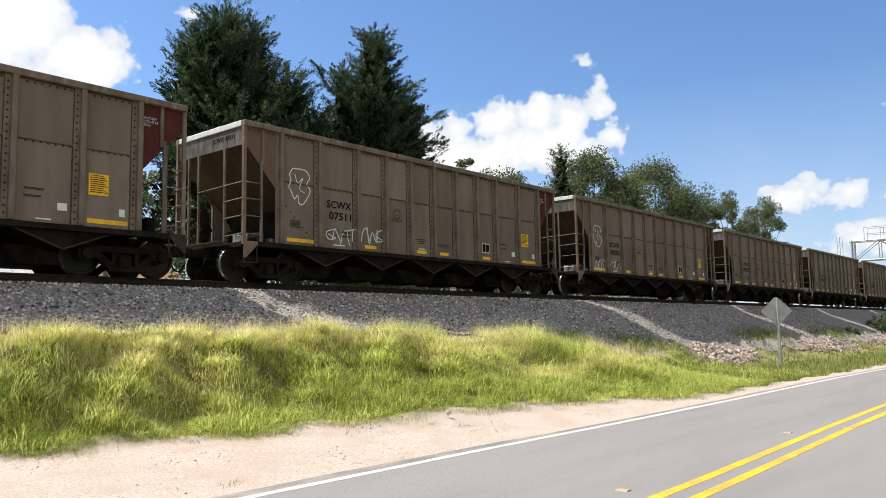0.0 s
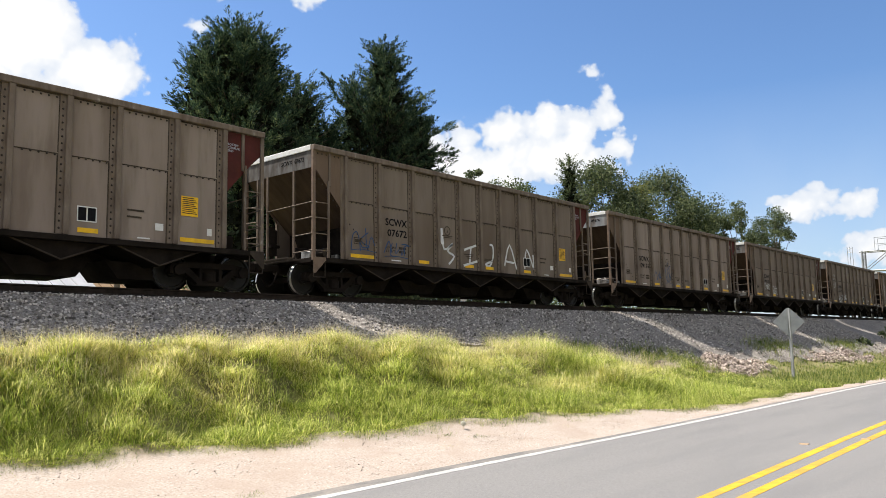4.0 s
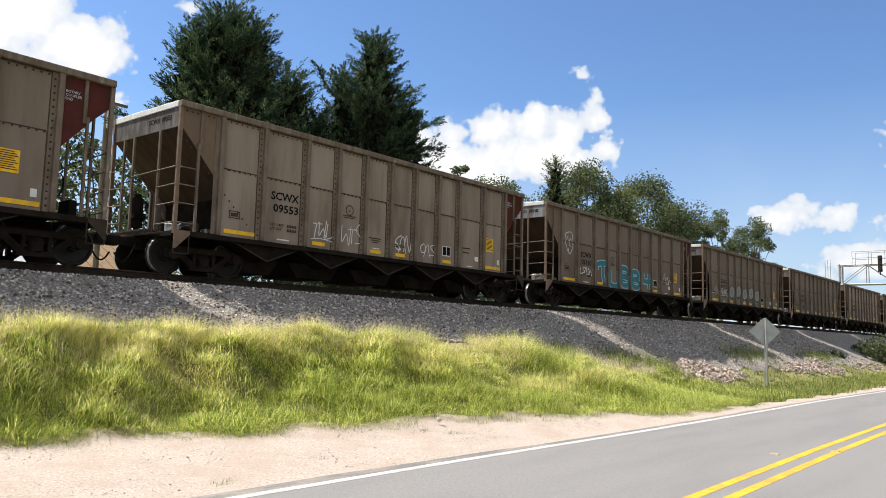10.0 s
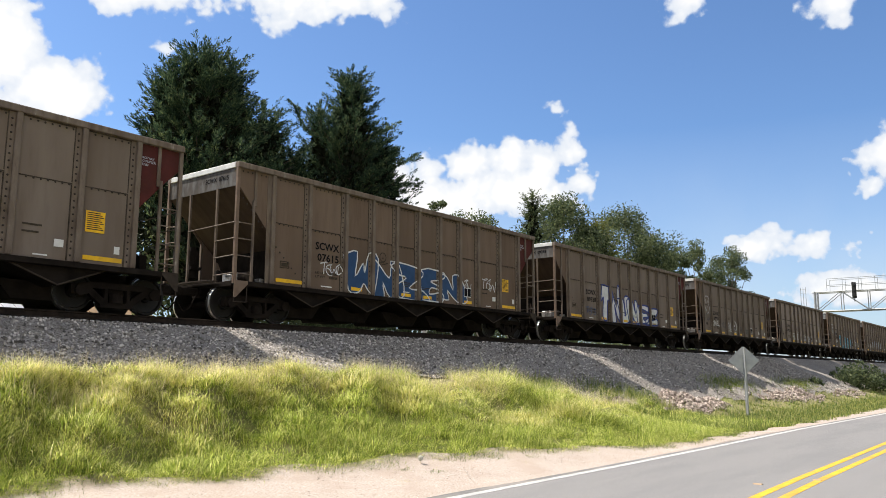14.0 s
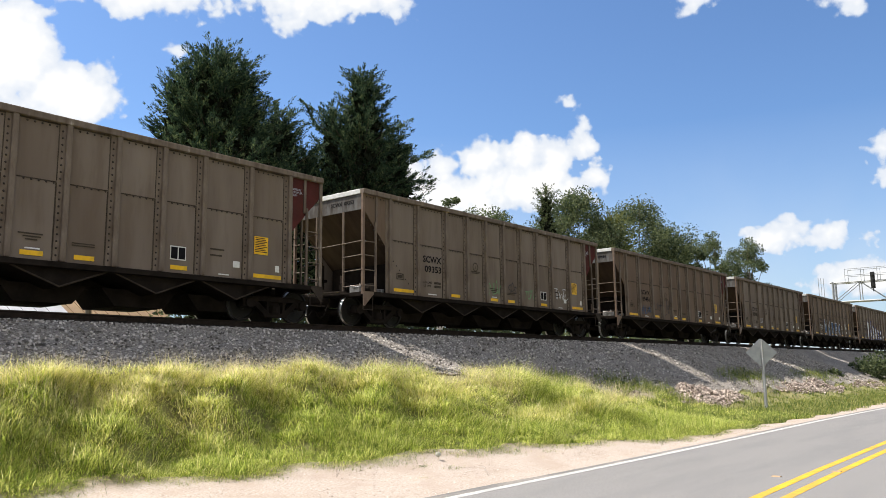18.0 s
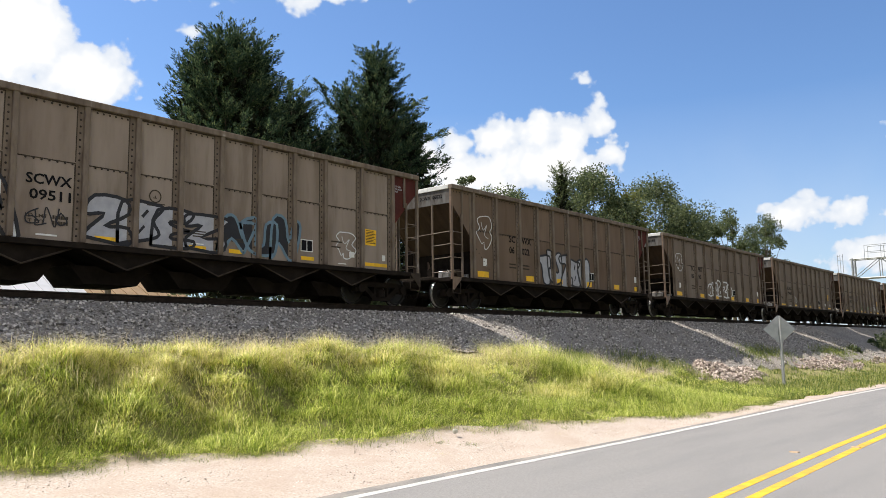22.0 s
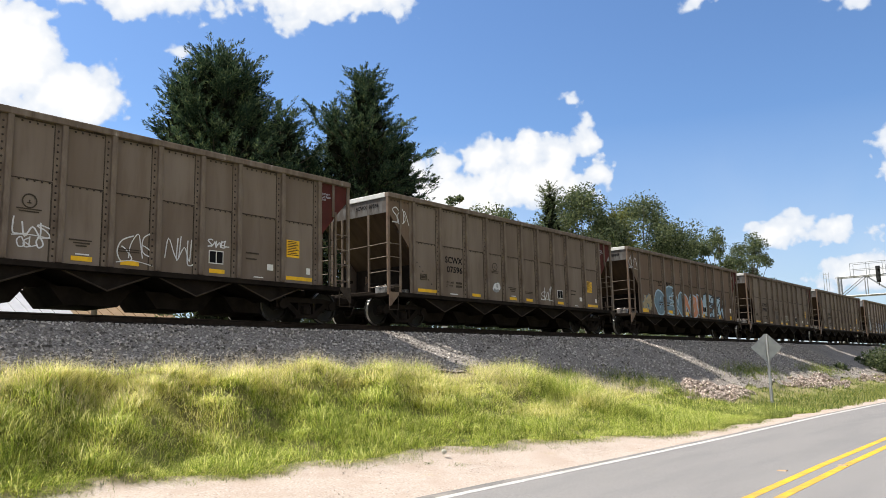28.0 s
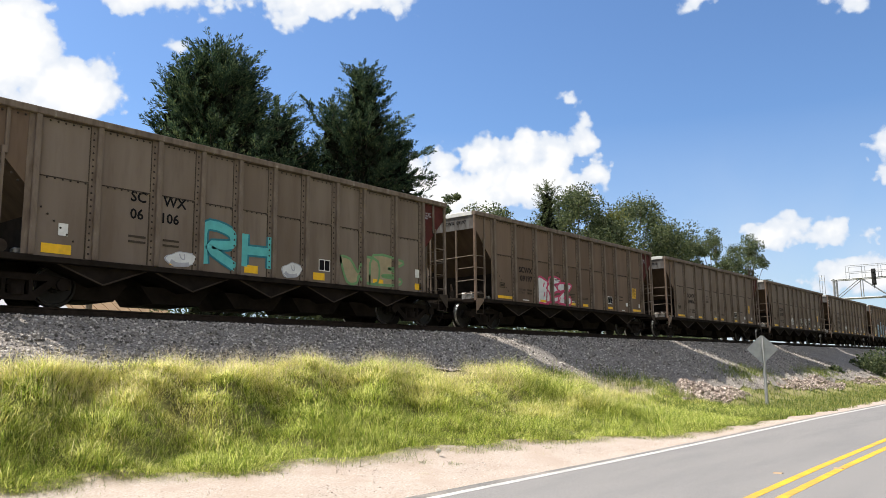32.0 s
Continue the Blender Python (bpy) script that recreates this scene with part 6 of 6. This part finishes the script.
def broadleaf(name, label, at, height, radius, seed, mat="leaf", leaf=0.3, clumps=46, per=170, tall=1.0, trunk=0.35):
    rnd = np.random.default_rng(seed)
    ob = thing(name, label, "tree", at)
    bm = bmesh.new()
    rod(bm, (0, 0, 0), (0.1, 0, height * 0.55), trunk, 8, trunk * 0.5)
    limbs = bm
    C = []
    hz = height * 0.36 * tall
    mid = height - hz
    for k in range(clumps):
        a, w = rnd.uniform(0, 2 * math.pi), rnd.uniform(-0.85, 1)
        r = radius * math.sqrt(max(0.05, 1 - w * w)) * rnd.uniform(0.45, 1.0)
        c = np.array([math.cos(a) * r, math.sin(a) * r, mid + w * hz * rnd.uniform(0.8, 1.0)])
        if k % 2 == 0:
            rod(limbs, (0.1, 0, height * rnd.uniform(0.35, 0.55)), c, 0.09, 5, 0.02)
        cr = radius * rnd.uniform(0.2, 0.36)
        g = rnd.normal(size=(per, 3))
        g /= np.linalg.norm(g, axis=1)[:, None]
        g *= cr * rnd.random((per, 1)) ** 0.45
        g[:, 2] *= 0.75
        C.append(c + g)
    part("trunk", bm, "bark", ob)
    C = np.concatenate(C)
    v, f = leaf_quads(C, leaf, 0.0, rnd, aspect=0.75)
    array_mesh("crown", v, f, mat, ob)
    return ob


broadleaf("tree", "small leafy tree showing over the train", (51.3, 41, 2), 14.4, 1.7, 21, leaf=0.2, clumps=18, per=260)
broadleaf("tree", "broad leafy tree beyond the railway", (58.6, 42.0, 2), 14.6, 4.0, 22, leaf=0.2, clumps=56, per=300)
broadleaf("tree", "broad leafy tree beyond the railway", (54.6, 43.5, 2), 12.0, 3.2, 27, leaf=0.2, clumps=30, per=260)
conifer("conifer_tree", "slender green conifer with a pointed top", (66.9, 41, 2), ((0, 0, 18.0, 4.2, 0.9),), 23, mat="leaf", leaf=0.15, per=0.9, spray=1.1)
broadleaf("tree", "large round green tree beyond the railway", (75.6, 42.5, 2), 18.6, 5.6, 24, leaf=0.24, clumps=90, per=300)
conifer("conifer_tree", "yellow-green conifer among broad trees", (78.9, 40, 2), ((0, 0, 16.6, 6.0, 0.66),), 25, mat="leaf_gold", leaf=0.17, per=0.7, spray=1.3)
broadleaf("tree", "large green tree beyond the railway", (89.5, 42, 2), 19.3, 7.0, 26, leaf=0.25, clumps=110, per=300)
broadleaf("tree", "green tree beyond the railway", (97.5, 41, 2), 16.2, 4.4, 28, leaf=0.21, clumps=50, per=340)
broadleaf("tree", "thin open-crowned green tree", (103.5, 40.5, 2), 16.6, 2.9, 29, leaf=0.22, clumps=26, per=340)
broadleaf("tree", "thin open-crowned green tree", (111.0, 40.5, 2), 18.2, 3.7, 30, leaf=0.22, clumps=28, per=340)
broadleaf("tree", "open-crowned green tree at the end of the row", (125, 40.5, 2), 18.8, 4.8, 31, leaf=0.25, clumps=46, per=340)
conifer("cedar_tree", "small dark cedar beyond the railway", (20.3, 29.5, 2.1), ((0, 0, 7.2, 2.8, 0.8),), 14, per=1.5, bare=0.2)
broadleaf("tree", "light green leafy tree beyond the railway", (8.5, 52, 2), 14.6, 4.6, 33, leaf=0.3, clumps=36, per=110)
broadleaf("tree", "light green leafy tree beyond the railway", (17.0, 53, 2), 14.4, 4.6, 34, leaf=0.3, clumps=36, per=110)

broadleaf("tree", "light green leafy tree behind the low building", (21.6, 52, 2), 15.2, 3.4, 35, leaf=0.3, clumps=32, per=110)
broadleaf("tree", "light green leafy tree behind the low building", (26.2, 53, 2), 12.6, 3.2, 36, leaf=0.3, clumps=30, per=110)
broadleaf("tree", "light green leafy tree behind the low building", (30.4, 52, 2), 12.4, 3.2, 37, leaf=0.3, clumps=30, per=110)


# unseen trees, added across the road to keep low sky off the far cars
for i, x in enumerate((25, 34, 43, 52, 61, 71, 82, 94, 108)):
    broadleaf("tree", "unseen dark leafy tree added across the road to darken the far cars", (x, -12.5 - 2.0 * (i % 3) - 0.34 * max(0, x - 60), 0), 17.5 + 2.2 * (i % 2), 6.4, 60 + i, leaf=0.6, clumps=66, per=75, tall=1.25)


def bush(at, r, h, seed, label):
    rnd = np.random.default_rng(seed)
    ob = thing("bush", label, "bush", at)
    g = rnd.normal(size=(int(1700 * r), 3))
    g /= np.linalg.norm(g, axis=1)[:, None]
    g *= rnd.random((len(g), 1)) ** 0.4
    C = g * (r, r, h * 0.55) + (0, 0, h * 0.5)
    C += 0.25 * r * np.sin(C[:, [1, 2, 0]] * 5 / r)
    C[:, 2] = np.maximum(C[:, 2], 0.02)
    part("stem", rods(*[((0, 0, 0), (rnd.uniform(-r, r) * 0.6, rnd.uniform(-r, r) * 0.6, h * 0.7)) for _ in range(6)], r=0.02), "bark", ob)
    v, f = leaf_quads(C, 0.19, 0.2, rnd, aspect=0.7)
    array_mesh("foliage", v, f, "leaf", ob)


bush((62.5, 12.0, 0.3), 1.6, 1.7, 41, "dark green bush on the embankment slope")
bush((66.0, 11.2, 0.1), 1.3, 1.3, 42, "dark green bush at the toe of the embankment")
bush((53.5, 12.4, 0.6), 0.35, 0.6, 43, "small weed bush on the ballast slope")
for i, (x, y) in enumerate(( (24.5, 27.5), (28, 27), (33, 26.5), (38, 27), (44, 27.5), (50, 28), (58, 28), (66, 29), (75, 30))):
    bush((x, y, 2.1), 2.2, 2.2 + 0.4 * (i % 3), 50 + i, "green shrubs beyond the railway")

for i, (x, y, r, h) in enumerate(((20.2, 31.0, 2.2, 6.5), (24.2, 30.5, 2.4, 7.0), (28.2, 30.0, 2.4, 6.6), (32.6, 29.5, 2.4, 6.2))):
    bush((x, y, 2.1), r, h, 80 + i, "tall dark green shrubs under the cedars")

# ties, each on its own
me = None
for i in range(270):
    x = -6 + 0.52 * i
    if me is None:
        t0 = part("tie", boxes((-0.115, 0.115, -1.32, 1.32, -0.35, -0.172), bevel=0.012), "tie", track)
        t0.location = (x, 0, 0)
        me = t0.data
    else:
        share("tie", me, track, pose(x, 0.02 * math.sin(i * 2.1), 0, 0, 0, 0.6 * math.sin(i * 1.7)))


def motions():
    # way of the leading placard along the track, in metres
    way = [
    (0, 7.96), (0.5, 14.60), (1, 20.76), (1.5, 26.74), (2, 32.98), (2.5, 39.42), (3, 46.09), (3.5, 52.35), (4,
    58.27), (4.5, 64.66), (6.5, 90.32), (7, 96.63), (7.5, 103.20), (8, 109.80), (8.5, 116.12), (9, 122.01), (9.5,
    128.46), (10, 135.42), (10.5, 141.97), (11, 148.10), (11.5, 154.50), (12, 160.95), (12.5, 167.68), (13,
    174.06), (13.5, 180.03), (14, 186.26), (14.5, 192.69), (16.5, 218.95), (17, 225.83), (17.5, 232.14), (18,
    238.80), (18.5, 244.84), (19, 251.14), (19.5, 258.13), (20, 264.62), (20.5, 270.64), (21, 277.16), (21.5,
    283.61), (22, 290.69), (22.5, 297.24), (23, 303.54), (23.5, 310.01), (24, 316.42), (24.5, 323.47), (26.5,
    349.41), (27, 356.32), (27.5, 362.97), (28, 369.00), (28.5, 375.43), (29, 381.92), (29.5, 389.04), (30,
    395.07), (30.5, 401.59), (31, 408.50), (31.5, 415.49), (32, 422.08)
    ]
    times, dist = [a for a, b in way], [b for a, b in way]
    for k, car in cars.items():
        walk(car, [(t, pose(d + 2.16 - k * PITCH - HX, TRACK_Y, RAIL_Z)) for t, d in way])
    # wheels roll; alike axles of all cars share one set of keys
    first = [c for c in prototype.children if c.name.split(".")[0] == "wheelset"]
    for i, ws in enumerate(first):
        x, y, z = ws.location
        rows = []
        for n in range(32 * FPS + 1):
            t = n / FPS
            a = math.degrees(float(np.interp(t, times, dist)) / WHEEL_R) % 360
            rows.append((t, pose(x, y, z, 0, a, 0)))
        walk(ws, rows)
    for car in cars.values():
        if car is prototype:
            continue
        axles = [c for c in car.children if c.name.split(".")[0] == "wheelset"]
        for ws in axles:
            lead = min(first, key=lambda f: abs(f.location.x - ws.location.x))
            ws.rotation_mode = "QUATERNION"
            ws.animation_data_create()
            ws.animation_data.action = lead.animation_data.action
            ws.animation_data.action_slot = lead.animation_data.action_slot


motions()
